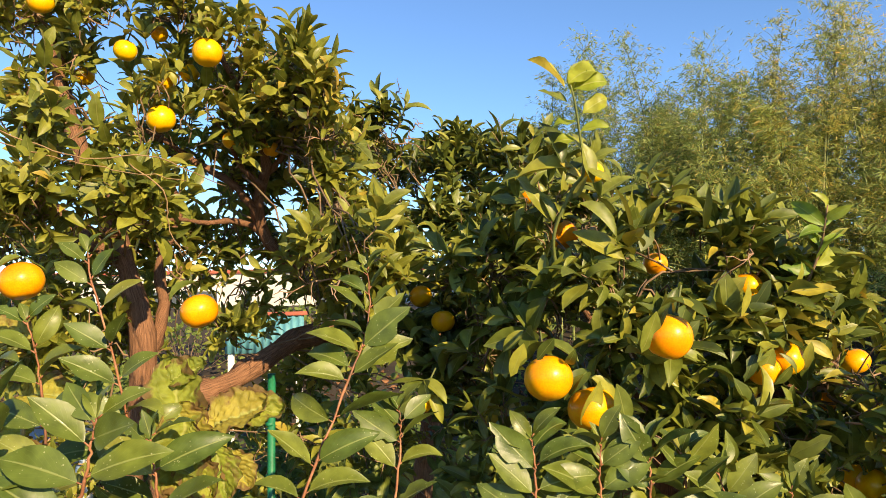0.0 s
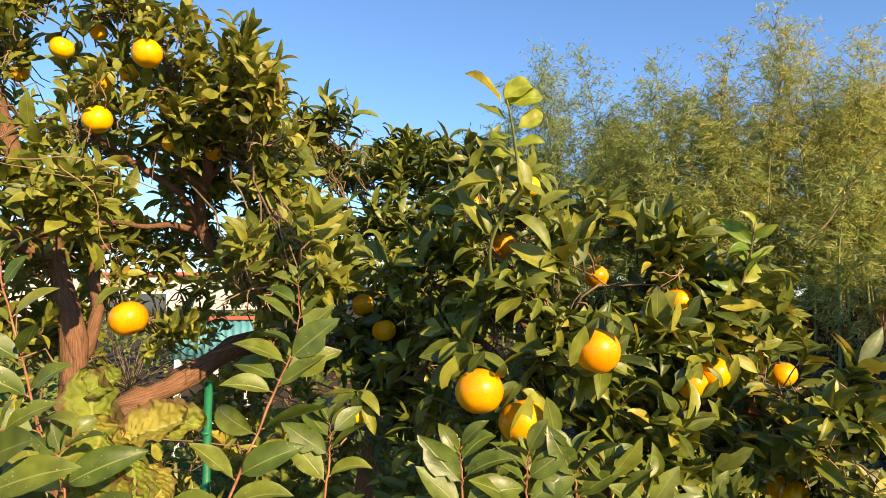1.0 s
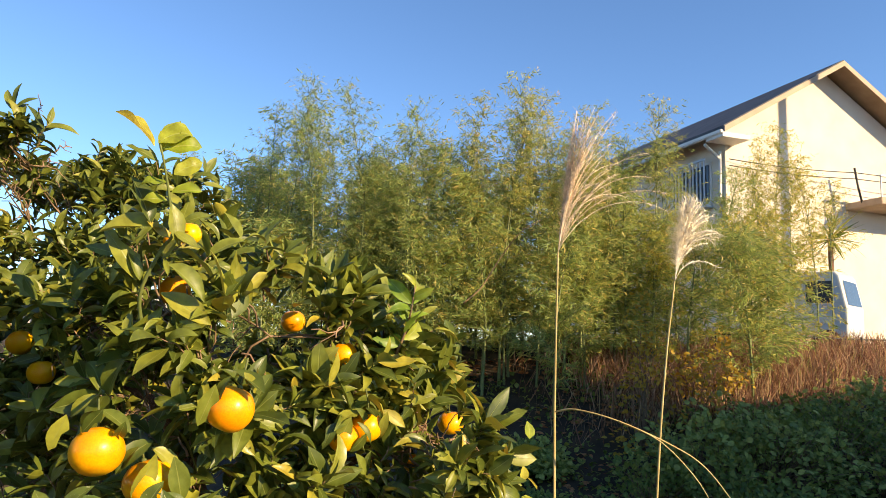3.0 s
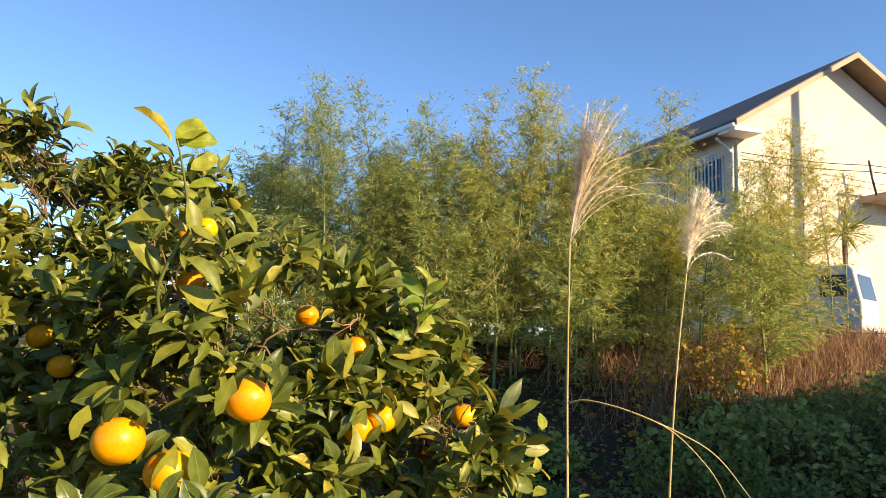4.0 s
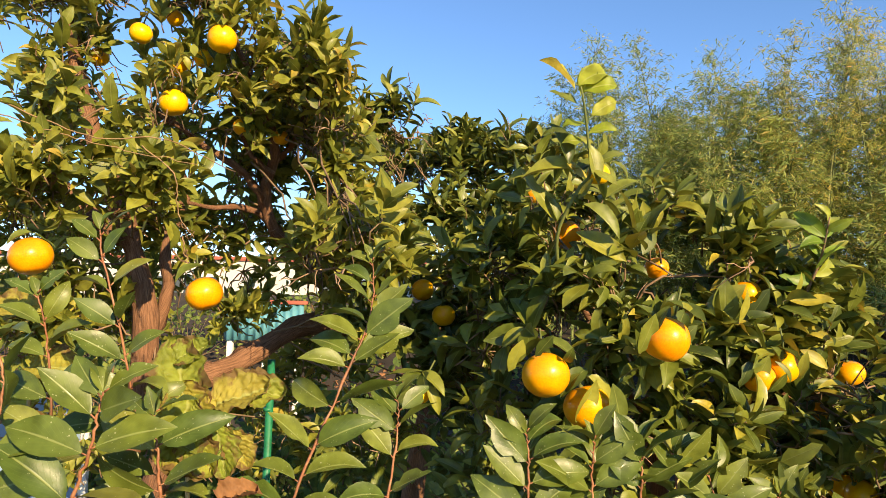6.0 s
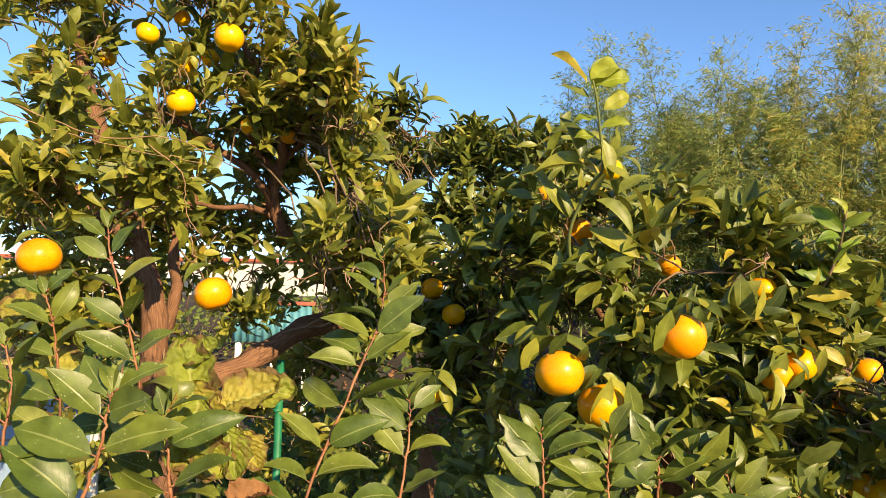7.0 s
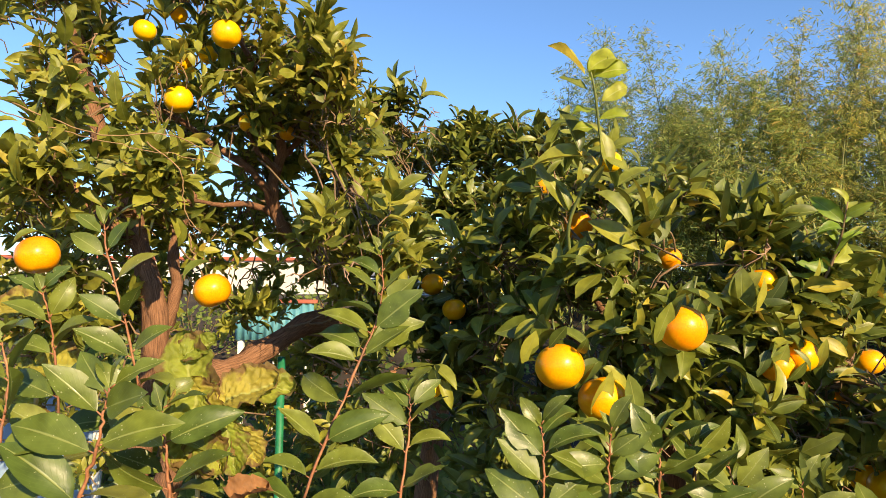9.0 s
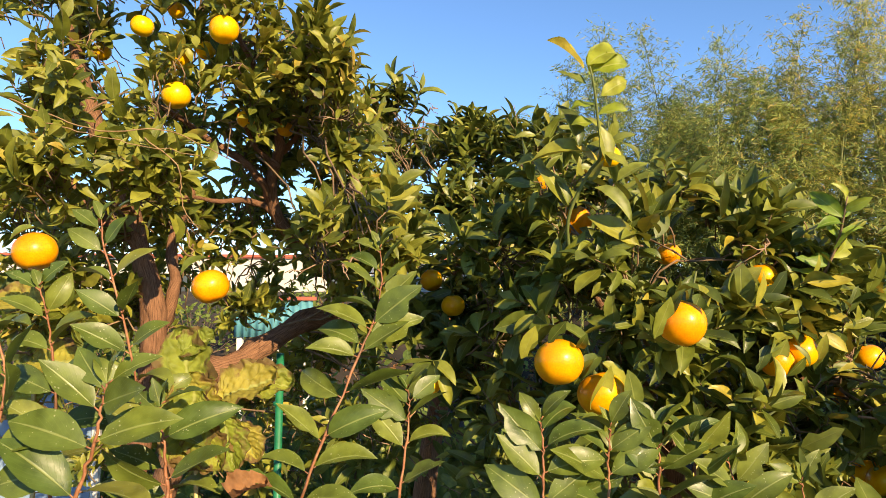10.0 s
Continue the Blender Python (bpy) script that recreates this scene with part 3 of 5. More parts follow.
# ---- citrus trees ----
def citrus_tree(label, base, limbs, clumps, centre, size, singles, mat=M_ORANGE_LEAF, more=1.0, shapes=CITRUS, rise=0.55, spread=0.62, group="citrus trees"):
    tree = thing("citrus_tree", label, "tree", base, group)
    o = np.asarray(base, float)
    for name, pts, r0, r1 in limbs:
        t = Tubes(10)
        line = spline(np.asarray(pts, float) - o, 18)
        line[1:-1] += rng.normal(size=(len(line) - 2, 3)) * min(r0, 0.02) * 0.15
        t.add(line, np.linspace(r0, r1, len(line)) * (1 + 0.1 * rng.normal(size=len(line))), 0.08)
        t.make(name, M_BARK, tree, "brown furrowed bark")
    wood = np.concatenate([spline(pts, 18)[6:] for name, pts, r0, r1 in limbs])
    leaves, tubes = Leaves(shapes), Tubes(5)
    fill_crown(leaves, tubes, [(c, r, int(k * more)) for c, r, k in clumps], size, np.asarray(centre), rise, spread)
    # thin branches that carry the clumps
    for c, r, k in clumps:
        root = wood[np.argmin(np.linalg.norm(wood - np.asarray(c), axis=1))]
        tubes_in = bend(root + rng.normal(size=3) * 0.03, c, 0.04, 0.012, 8)
        tubes.add(tubes_in, np.linspace(0.0036, 0.002, 8))
        for _ in range(5):
            e = np.asarray(c) + unit(rng.normal(size=3)) * r * 0.6
            if blocks_fruit(e, 0.06) or blocks_fruit((e + tubes_in[5]) / 2, 0.06):
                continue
            tubes.add(bend(tubes_in[5], e, 0.02, 0.010, 6), np.linspace(0.0028, 0.0014, 6))
    bare = Tubes(5)
    for _ in range(45):
        c, r, k = clumps[int(rng.integers(len(clumps)))]
        a = np.asarray(c) + rng.normal(size=3) * r * 0.5
        d = unit(rng.normal(size=3) + np.array([0, -0.5, 0.1]))
        d[2] = min(d[2], 0.25)
        e = a + d * rng.uniform(0.08, 0.17)
        if blocks_fruit(e, 0.08) or blocks_fruit((a + e) / 2, 0.08):
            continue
        line = bend(a, e, 0.015, 0.004, 7)
        bare.add(line, np.linspace(0.0028, 0.0012, 7))
        for j in (3, 5):
            bare.add(bend(line[j], line[j] + unit(d + rng.normal(size=3) * 0.8) * rng.uniform(0.04, 0.09), 0, 0.003, 4), np.linspace(0.0015, 0.0008, 4))
    for ring in range(len(bare.v)):
        bare.v[ring] = bare.v[ring] - o
    tagged(bare.make("dead_twigwork", M_BARE, tree, "bare brown dead twigs"), kind="stuff")
    for ring in range(len(tubes.v)):
        tubes.v[ring] = tubes.v[ring] - o
    tagged(tubes.make("twigwork", M_TWIG, tree, "thin green-brown twigs"), kind="stuff")
    leaves.make(tree, mat, singles, offset=base, rest_label="dense glossy citrus leaves")
    return tree


def clump(p, r, k):
    return (p, r, k)


LEFT_CROWN = [
    clump((-0.210, 1.700, 2.234), 0.085, 6), clump((-0.160, 1.720, 2.179), 0.080, 7), clump((-0.257, 1.700, 2.296), 0.080, 5), clump((-0.142, 1.750, 2.087), 0.085, 7), clump((-0.117, 1.850, 2.072), 0.080, 7), clump((-1.277, 2.150, 1.820), 0.160, 14), clump((-1.363, 2.150, 1.897), 0.160, 14), clump((-0.926, 2.200, 1.798), 0.140, 12),
    clump((0.00, 1.42, 1.74), 0.08, 12), clump((-0.10, 1.50, 1.72), 0.08, 10), clump((-0.75, 2.15, 2.15), 0.22, 22), clump((-1.05, 2.10, 2.10), 0.22, 20), clump((-0.45, 2.20, 2.12), 0.16, 16), clump((-0.90, 2.20, 1.95), 0.22, 20),
    clump((-0.174, 1.839, 1.973), 0.087, 12),
    clump((-1.028, 1.796, 2.432), 0.179, 16), clump((-1.291, 1.784, 2.340), 0.228, 16), clump((-0.784, 1.812, 2.443), 0.179, 22),
    clump((-0.551, 1.781, 2.402), 0.151, 28), clump((-0.393, 1.750, 2.287), 0.108, 16), clump((-0.270, 1.867, 2.187), 0.139, 24),
    clump((-0.233, 2.368, 2.239), 0.133, 14), clump((-0.766, 1.539, 2.076), 0.180, 34), clump((-0.566, 1.654, 2.067), 0.184, 34),
    clump((-0.452, 1.861, 2.093), 0.179, 28), clump((-0.279, 2.078, 2.044), 0.162, 22), clump((-0.722, 1.458, 1.855), 0.144, 28),
    clump((-0.539, 1.521, 1.857), 0.128, 22), clump((-1.061, 1.530, 1.887), 0.15, 9), clump((-0.199, 2.292, 1.941), 0.147, 16),
    clump((-0.604, 1.935, 2.307), 0.206, 26), clump((-0.894, 1.914, 2.313), 0.188, 20), clump((-0.416, 2.052, 2.262), 0.162, 20),
    clump((-0.276, 2.197, 1.800), 0.150, 12), clump((-0.688, 2.170, 1.772), 0.206, 8), clump((-1.216, 2.142, 1.652), 0.244, 12),
    clump((-0.512, 2.216, 1.999), 0.173, 14), clump((-0.631, 2.318, 1.857), 0.180, 12), clump((-0.469, 2.386, 1.776), 0.163, 12), clump((-0.715, 2.063, 1.839), 0.162, 14), clump((-0.868, 1.857, 1.761), 0.147, 10), clump((-0.550, 2.111, 2.022), 0.147, 14), clump((-0.385, 2.065, 2.118), 0.135, 14), clump((-0.311, 2.337, 1.910), 0.160, 12), clump((-0.023, 1.664, 1.758), 0.071, 8), clump((-0.148, 1.694, 1.647), 0.051, 5), clump((-0.062, 1.575, 1.706), 0.057, 8), clump((0.039, 1.624, 1.684), 0.083, 12), clump((-0.112, 1.805, 1.816), 0.077, 7), clump((-0.632, 2.489, 1.594), 0.233, 12), clump((-1.013, 2.269, 1.491), 0.255, 14), clump((-0.254, 2.107, 1.667), 0.144, 14),
    clump((-1.200, 2.235, 1.768), 0.235, 14), clump((-0.907, 2.469, 1.601), 0.233, 9), clump((-1.150, 2.172, 1.314), 0.263, 16), clump((-0.825, 2.302, 1.213), 0.294, 18),
    clump((-0.525, 2.423, 1.228), 0.245, 18), clump((-1.367, 2.039, 1.549), 0.269, 16), clump((-0.313, 2.327, 1.358), 0.215, 18), clump((-0.691, 2.366, 1.842), 0.224, 12),
    clump((-0.861, 1.770, 1.586), 0.139, 16), clump((-0.848, 2.076, 1.538), 0.144, 14), clump((-0.583, 2.196, 1.526), 0.113, 8), clump((-0.956, 1.770, 1.495), 0.139, 14), clump((-0.914, 2.103, 1.109), 0.269, 14), clump((-0.503, 2.237, 1.037), 0.281, 16), clump((-0.160, 2.151, 1.164), 0.233, 18),
]
citrus_tree("old citrus tree with leaning brown limbs, glossy leaves and ripe fruit", (-0.95, 2.1, 0.0), [
    ("trunk", [(-0.95, 2.1, -0.05), (-0.93, 2.1, 0.6), (-0.705, 1.890, 1.464), (-0.732, 1.872, 1.677), (-0.803, 1.905, 1.845)], 0.040, 0.028),
    ("limb", [(-0.705, 1.889, 1.481), (-0.668, 1.932, 1.609), (-0.700, 1.967, 1.763), (-0.66, 2.01, 1.92), (-0.72, 2.04, 2.08)], 0.024, 0.006),
    ("limb", [(-0.790, 1.900, 1.790), (-0.923, 1.890, 1.870), (-1.004, 1.880, 1.935), (-1.073, 1.850, 1.963), (-1.246, 1.800, 1.984)], 0.034, 0.028),
    ("limb", [(-0.186, 2.514, 1.640), (-0.396, 2.200, 1.791), (-0.439, 2.100, 1.930), (-0.379, 2.000, 2.056), (-0.400, 1.930, 2.200), (-0.480, 1.834, 2.388)], 0.026, 0.008),
    ("limb", [(-0.437, 2.110, 1.915), (-0.482, 2.000, 2.004), (-0.576, 1.955, 2.067), (-0.678, 1.841, 2.147)], 0.014, 0.008),
    ("limb", [(-0.403, 2.238, 1.806), (-0.314, 2.235, 1.918), (-0.233, 2.231, 2.051), (-0.192, 2.274, 2.195)], 0.014, 0.006),
    ("limb", [(-0.415, 2.180, 1.838), (-0.479, 2.100, 1.897), (-0.559, 2.000, 1.893), (-0.702, 1.961, 1.905)], 0.014, 0.005),
    ("limb", [(-0.389, 2.023, 2.002), (-0.440, 1.966, 2.047), (-0.470, 1.907, 2.138)], 0.010, 0.005),
    ("limb", [(-0.385, 2.021, 2.037), (-0.302, 1.971, 2.112), (-0.268, 1.916, 2.200)], 0.010, 0.004),
    ("limb", [(-0.803, 1.905, 1.845), (-0.905, 1.822, 2.201), (-0.947, 1.802, 2.430)], 0.035, 0.012),
], LEFT_CROWN, (-0.687, 2.002, 2.009), 0.074, 300, M_PALE_LEAF, 1.38, CITRUS + NARROW, 1.0, 0.5)

MID_CROWN = [
    clump((-0.089, 2.400, 2.250), 0.09, 10), clump((-0.110, 2.420, 2.140), 0.12, 12), clump((0.096, 2.780, 2.190), 0.12, 14), clump((0.191, 2.780, 2.220), 0.11, 12),
    clump((-0.282, 3.065, 2.275), 0.144, 12), clump((-0.089, 2.986, 2.175), 0.177, 20), clump((0.136, 2.606, 2.080), 0.176, 26),
    clump((0.292, 2.515, 2.102), 0.159, 26), clump((0.434, 2.428, 2.061), 0.143, 18), clump((-0.095, 2.503, 1.900), 0.191, 28),
    clump((0.150, 2.323, 1.855), 0.196, 34), clump((0.325, 2.235, 1.842), 0.169, 26), clump((-0.002, 2.123, 1.697), 0.162, 26),
    clump((-0.166, 2.211, 1.704), 0.150, 18), clump((0.216, 2.040, 1.656), 0.154, 24), clump((-0.013, 1.936, 1.497), 0.163, 16),
    clump((0.133, 1.949, 1.462), 0.147, 11), clump((0.570, 2.454, 1.834), 0.184, 20), clump((0.176, 1.966, 1.265), 0.179, 8), clump((0.011, 1.962, 1.171), 0.212, 14), clump((0.302, 1.885, 1.127), 0.201, 14),
]
citrus_tree("dark-leaved citrus tree standing behind the fruiting ones", (0.0, 2.7, 0.0), [
    ("trunk", [(0.0, 2.7, -0.05), (-0.02, 2.68, 0.6), (0.097, 2.651, 1.444), (0.127, 2.630, 1.751)], 0.06, 0.03),
    ("limb", [(-0.80, 2.0, 0.75), (-0.543, 1.811, 1.331), (-0.464, 1.831, 1.404), (-0.388, 1.962, 1.469), (-0.283, 2.216, 1.534), (-0.064, 2.535, 1.497)], 0.04, 0.034),
], MID_CROWN, (0.134, 2.531, 1.746), 0.086, 200, M_DARK_LEAF, 1.45, NARROW, 1.0, 0.5)

RIGHT_CROWN = [
    clump((0.225, 1.949, 1.541), 0.114, 16), clump((0.327, 1.861, 1.466), 0.093, 14), clump((0.263, 1.862, 1.390), 0.108, 14), clump((0.380, 1.958, 1.570), 0.098, 12),
    clump((1.069, 1.319, 1.412), 0.071, 16), clump((1.094, 1.322, 1.348), 0.065, 16), clump((1.052, 1.298, 1.319), 0.081, 16),
    clump((0.342, 1.595, 1.676), 0.121, 20), clump((0.474, 1.451, 1.706), 0.098, 20), clump((0.552, 1.361, 1.643), 0.091, 22),
    clump((0.680, 1.417, 1.687), 0.089, 20), clump((0.815, 1.477, 1.686), 0.098, 22), clump((0.969, 1.542, 1.622), 0.107, 22),
    clump((1.118, 1.658, 1.565), 0.087, 13), clump((0.594, 1.374, 1.505), 0.114, 22), clump((0.453, 1.410, 1.574), 0.095, 15),
    clump((0.298, 1.602, 1.543), 0.121, 13), clump((0.811, 1.489, 1.515), 0.135, 26), clump((0.990, 1.555, 1.470), 0.139, 26),
    clump((1.115, 1.619, 1.397), 0.098, 16), clump((0.726, 1.396, 1.342), 0.126, 22), clump((0.896, 1.409, 1.316), 0.126, 24),
    clump((1.096, 1.528, 1.253), 0.122, 20), clump((1.150, 1.487, 1.181), 0.095, 14), clump((0.984, 1.426, 1.177), 0.114, 14), clump((0.541, 1.432, 1.360), 0.106, 16), clump((0.331, 1.570, 1.324), 0.117, 7),
    clump((0.683, 1.560, 1.797), 0.059, 6), clump((0.846, 1.724, 1.767), 0.086, 9), clump((0.423, 1.540, 1.816), 0.078, 10),
    clump((0.756, 1.681, 1.585), 0.166, 22), clump((0.836, 1.413, 1.203), 0.137, 18), clump((0.560, 1.445, 1.194), 0.142, 14),
    clump((0.569, 1.851, 1.832), 0.139, 14), clump((0.995, 1.900, 1.575), 0.170, 18),
]
right_tree = citrus_tree("low spreading citrus tree full of ripe fruit", (0.72, 1.75, 0.0), [
    ("trunk", [(0.72, 1.75, -0.05), (0.70, 1.74, 0.5), (0.72, 1.72, 0.95), (0.70, 1.68, 1.35)], 0.05, 0.025),
    ("limb", [(0.72, 1.72, 0.95), (0.787, 1.602, 1.326), (0.972, 1.608, 1.413), (1.091, 1.612, 1.476)], 0.018, 0.006),
    ("limb", [(0.72, 1.72, 1.0), (0.479, 1.568, 1.490), (0.340, 1.601, 1.596)], 0.018, 0.006),
    ("limb", [(0.70, 1.68, 1.3), (0.521, 1.564, 1.593), (0.442, 1.368, 1.715)], 0.010, 0.004),
], RIGHT_CROWN, (0.713, 1.636, 1.480), 0.088, 300, M_ORANGE_LEAF, 1.35, CITRUS + NARROW, 0.8, 0.54)


def shoot(label, line, pairs, mat, size, name="shoot"):
    """Upright young citrus shoot: stem and big soft leaves."""
    t = Tubes(6)
    pts = spline(line, 14)
    t.add(pts, np.linspace(0.004, 0.0015, len(pts)))
    s = t.make(name, M_TWIG, None, "")
    tagged(s, label, "shoot")
    leaves = Leaves(CITRUS)
    turn = 0.6
    for i in range(pairs):
        k = i / max(1, pairs - 1)
        p = pts[int((0.08 + 0.92 * k) * (len(pts) - 1))]
        turn += 2.4
        d = unit(np.array([math.cos(turn), 0.6 * math.sin(turn), 0.25 + 0.55 * k]) + rng.normal(size=3) * 0.22)
        ln = size * (1.05 - 0.45 * abs(k - 0.5)) * rng.uniform(0.62, 1.18)
        if not blocks_fruit(p + d * ln * 0.5, 0.0, 0.55):
            leaves.add(p, d, unit(np.array([0.25 + 0.2 * math.cos(turn), -0.8, 0.55]) + rng.normal(size=3) * 0.35), ln)
    leaves.make(s, mat, 40)
    return s


def leaf_between(leaves, a, b, face):
    """One leaf with its foot at a and its point at b."""
    a, b = np.asarray(a), np.asarray(b)
    leaves.add(a, b - a, np.asarray(face) + rng.normal(size=3) * 0.18, float(np.linalg.norm(b - a)))


TIP_LEAVES = [
    (0.441, 1.155, 2.009, 0.392, 1.140, 2.076), (0.448, 1.152, 2.014, 0.493, 1.137, 2.065), (0.458, 1.157, 2.006, 0.516, 1.142, 2.031), (0.475, 1.181, 1.968, 0.519, 1.166, 2.001),
    (0.466, 1.190, 1.953, 0.419, 1.175, 1.960), (0.472, 1.199, 1.938, 0.520, 1.184, 1.956), (0.452, 1.160, 2.000, 0.478, 1.190, 2.058), (0.465, 1.207, 1.926, 0.425, 1.192, 1.930),
]
STEM_LEAVES = [
    (0.447, 1.170, 1.986, 0.406, 1.155, 2.011), (0.489, 1.231, 1.885, 0.506, 1.216, 1.937), (0.495, 1.227, 1.891, 0.532, 1.212, 1.909), (0.440, 1.225, 1.885, 0.415, 1.210, 1.964),
    (0.461, 1.234, 1.879, 0.364, 1.219, 1.885), (0.477, 1.243, 1.863, 0.436, 1.228, 1.881), (0.462, 1.263, 1.826, 0.489, 1.248, 1.858), (0.473, 1.269, 1.816, 0.543, 1.244, 1.775),
    (0.425, 1.285, 1.785, 0.410, 1.270, 1.831), (0.420, 1.285, 1.785, 0.374, 1.270, 1.879), (0.462, 1.296, 1.764, 0.546, 1.271, 1.720), (0.478, 1.225, 1.905, 0.470, 1.260, 1.960), (0.492, 1.205, 1.845, 0.476, 1.195, 1.912), (0.480, 1.20, 1.870, 0.520, 1.19, 1.850),
]
WIDE = [leaf_shape(w, fo, cu, wa, tw, 9, 0.5, 1.15) for w, fo, cu, wa, tw in [(0.56, 0.35, 0.9, 0.30, 0.3), (0.52, 0.45, -0.6, 0.26, -0.4), (0.64, 0.25, 1.4, 0.34, 0.2), (0.50, 0.6, 0.6, 0.2, 0.5)]]
stem = Tubes(7)
stem.add(spline([(0.440, 1.36, 1.66), (0.426, 1.300, 1.757), (0.459, 1.250, 1.839), (0.478, 1.220, 1.868), (0.469, 1.190, 1.933), (0.458, 1.160, 1.986), (0.451, 1.150, 2.012)], 30), np.linspace(0.0042, 0.0016, 30))
tall = tagged(stem.make("shoot", M_GREEN_STEM, None), "tall young citrus shoot with curling yellow-green leaves at its tip", "shoot")
tip, low = Leaves(WIDE), Leaves(CITRUS)
for q in TIP_LEAVES:
    leaf_between(tip, q[:3], q[3:], (0.35, -0.75, 0.55))
for q in STEM_LEAVES:
    leaf_between(low, q[:3], np.array(q[:3]) * -0.15 + np.array(q[3:]) * 1.15, (0.25, -0.7, 0.7))
tip.make(tall, M_YOUNG_LEAF, 20, label="yellow-green young leaf")
low.make(tall, M_ORANGE_LEAF, 20, label="dark green citrus leaf")
shoot("pale green young shoot at the foot of the low citrus tree", [(1.065, 1.300, 1.284), (1.076, 1.292, 1.365), (1.085, 1.283, 1.464)], 12, M_PALE_LEAF, 0.085)
shoot("bright green young shoot above the low citrus tree", [(0.955, 1.440, 1.640), (0.975, 1.400, 1.729), (0.980, 1.370, 1.810)], 17, M_BRIGHT_LEAF, 0.082)


# ---- fruit ----
def orange_fruit(p, d, squash=1.0, leafed=3, cover=(), peel=M_PEEL, label="ripe round orange fruit hanging among leaves"):
    ob_mesh = bmesh.new()
    bmesh.ops.create_uvsphere(ob_mesh, u_segments=28, v_segments=18, radius=d / 2)
    for v in ob_mesh.verts:
        z = v.co.z / (d / 2)
        v.co.z *= 0.93 * squash * (1 - 0.07 * max(0.0, abs(z) - 0.85) / 0.15)
        k = 1 + 0.012 * noise.noise(v.co * 40 + Vector(p))
        v.co *= k
    me = bpy.data.meshes.new("orange")
    ob_mesh.to_mesh(me)
    ob_mesh.free()
    me.polygons.foreach_set("use_smooth", [True] * len(me.polygons))
    me.materials.append(peel)
    ob = new("orange", me)
    ob.matrix_basis = pose(*p, float(rng.uniform(-25, 25)), float(rng.uniform(-25, 25)), float(rng.uniform(0, 360)))
    tagged(ob, label, "orange", "ripe oranges")
    t = Tubes(6)
    h = d / 2 * 0.9 * squash
    t.add([(0, 0, h - 0.002), (0, 0, h + 0.001), (0, 0, h + 0.004)], [0.006, 0.005, 0.002])
    t.add([(0, 0, h), (0.003, 0, h + 0.02), (0.01, 0.004, h + 0.05)], [0.002, 0.0018, 0.0018])
    t.make("calyx", M_CALYX, ob, "green calyx and stalk")
    own = Leaves(CITRUS + NARROW)
    turn = ob.matrix_basis.to_3x3().inverted()
    start = rng.uniform(0, 6.28)
    for i in range(leafed):
        a = start + i * 2.2 + rng.normal() * 0.3
        wy = unit((math.cos(a), math.sin(a), rng.uniform(-0.55, 0.35)))
        at = np.array(turn @ Vector((0.0, 0.0, h + rng.uniform(0.008, 0.03)))) + np.array([0, 0, 0])
        fc = unit(np.array([0, 0, 0.8]) + 0.6 * LIGHT + rng.normal(size=3) * 0.3)
        own.add(at, np.array(turn @ Vector(wy)), np.array(turn @ Vector(fc)), rng.uniform(0.05, 0.085))
    for i in range(max(0, leafed - 3)):
        x = float(rng.choice([-1, 1])) * rng.uniform(0.55, 0.95)
        at = Vector((x * 0.5 * d, -0.34 * d, 0.52 * d))
        wy = Vector((0.9 * x, -0.3, -0.55 + rng.normal() * 0.2))
        own.add(np.array(turn @ at), np.array(turn @ wy), np.array(turn @ Vector((0.35 * x, -0.8, 0.6 + rng.normal() * 0.3))), rng.uniform(0.05, 0.07))
    for x0, z0, x1, z1 in cover:
        at, wy = Vector((x0 * d, -0.52 * d, z0 * d)), Vector((x1 - x0, 0.12, z1 - z0))
        own.add(np.array(turn @ at), np.array(turn @ wy.normalized()), np.array(turn @ Vector((0.3 + rng.normal() * 0.4, -0.9, 0.3 + rng.normal() * 0.3))), wy.length * d)
    own.make(ob, M_ORANGE_LEAF, 14)
    return ob


# leaves that hang over single fruits: from and to, in fruit widths
COVER = {12: [(0.1, 0.85, -0.25, 0.38), (0.5, 0.62, 0.32, 0.12), (-0.5, 0.75, -0.75, 0.05)], 13: [(0.12, 0.62, -0.22, -0.32), (0.45, 0.55, 0.72, -0.38), (-0.2, 0.75, -0.75, 0.2)],
         14: [(-0.35, 0.55, -0.6, -0.35), (-0.05, 0.72, -0.55, 0.12), (0.2, 0.8, 0.55, 0.35)], 16: [(0.0, -0.3, 1.05, -0.7)], 19: [(0.1, 0.7, -0.3, -0.3), (0.6, 0.2, 0.2, -0.5)], 20: [(0.5, 0.5, 0.3, -0.4), (-0.5, 0.6, 0.1, 0.0)]}
for i, (p, d, q, clear) in enumerate(FRUIT):
    orange_fruit(p, d, q, 2 if clear > 0.9 else 3 if clear > 0.6 else 5, COVER.get(i, ()), M_PEEL_YELLOW if i < 8 or i > 24 else M_PEEL)


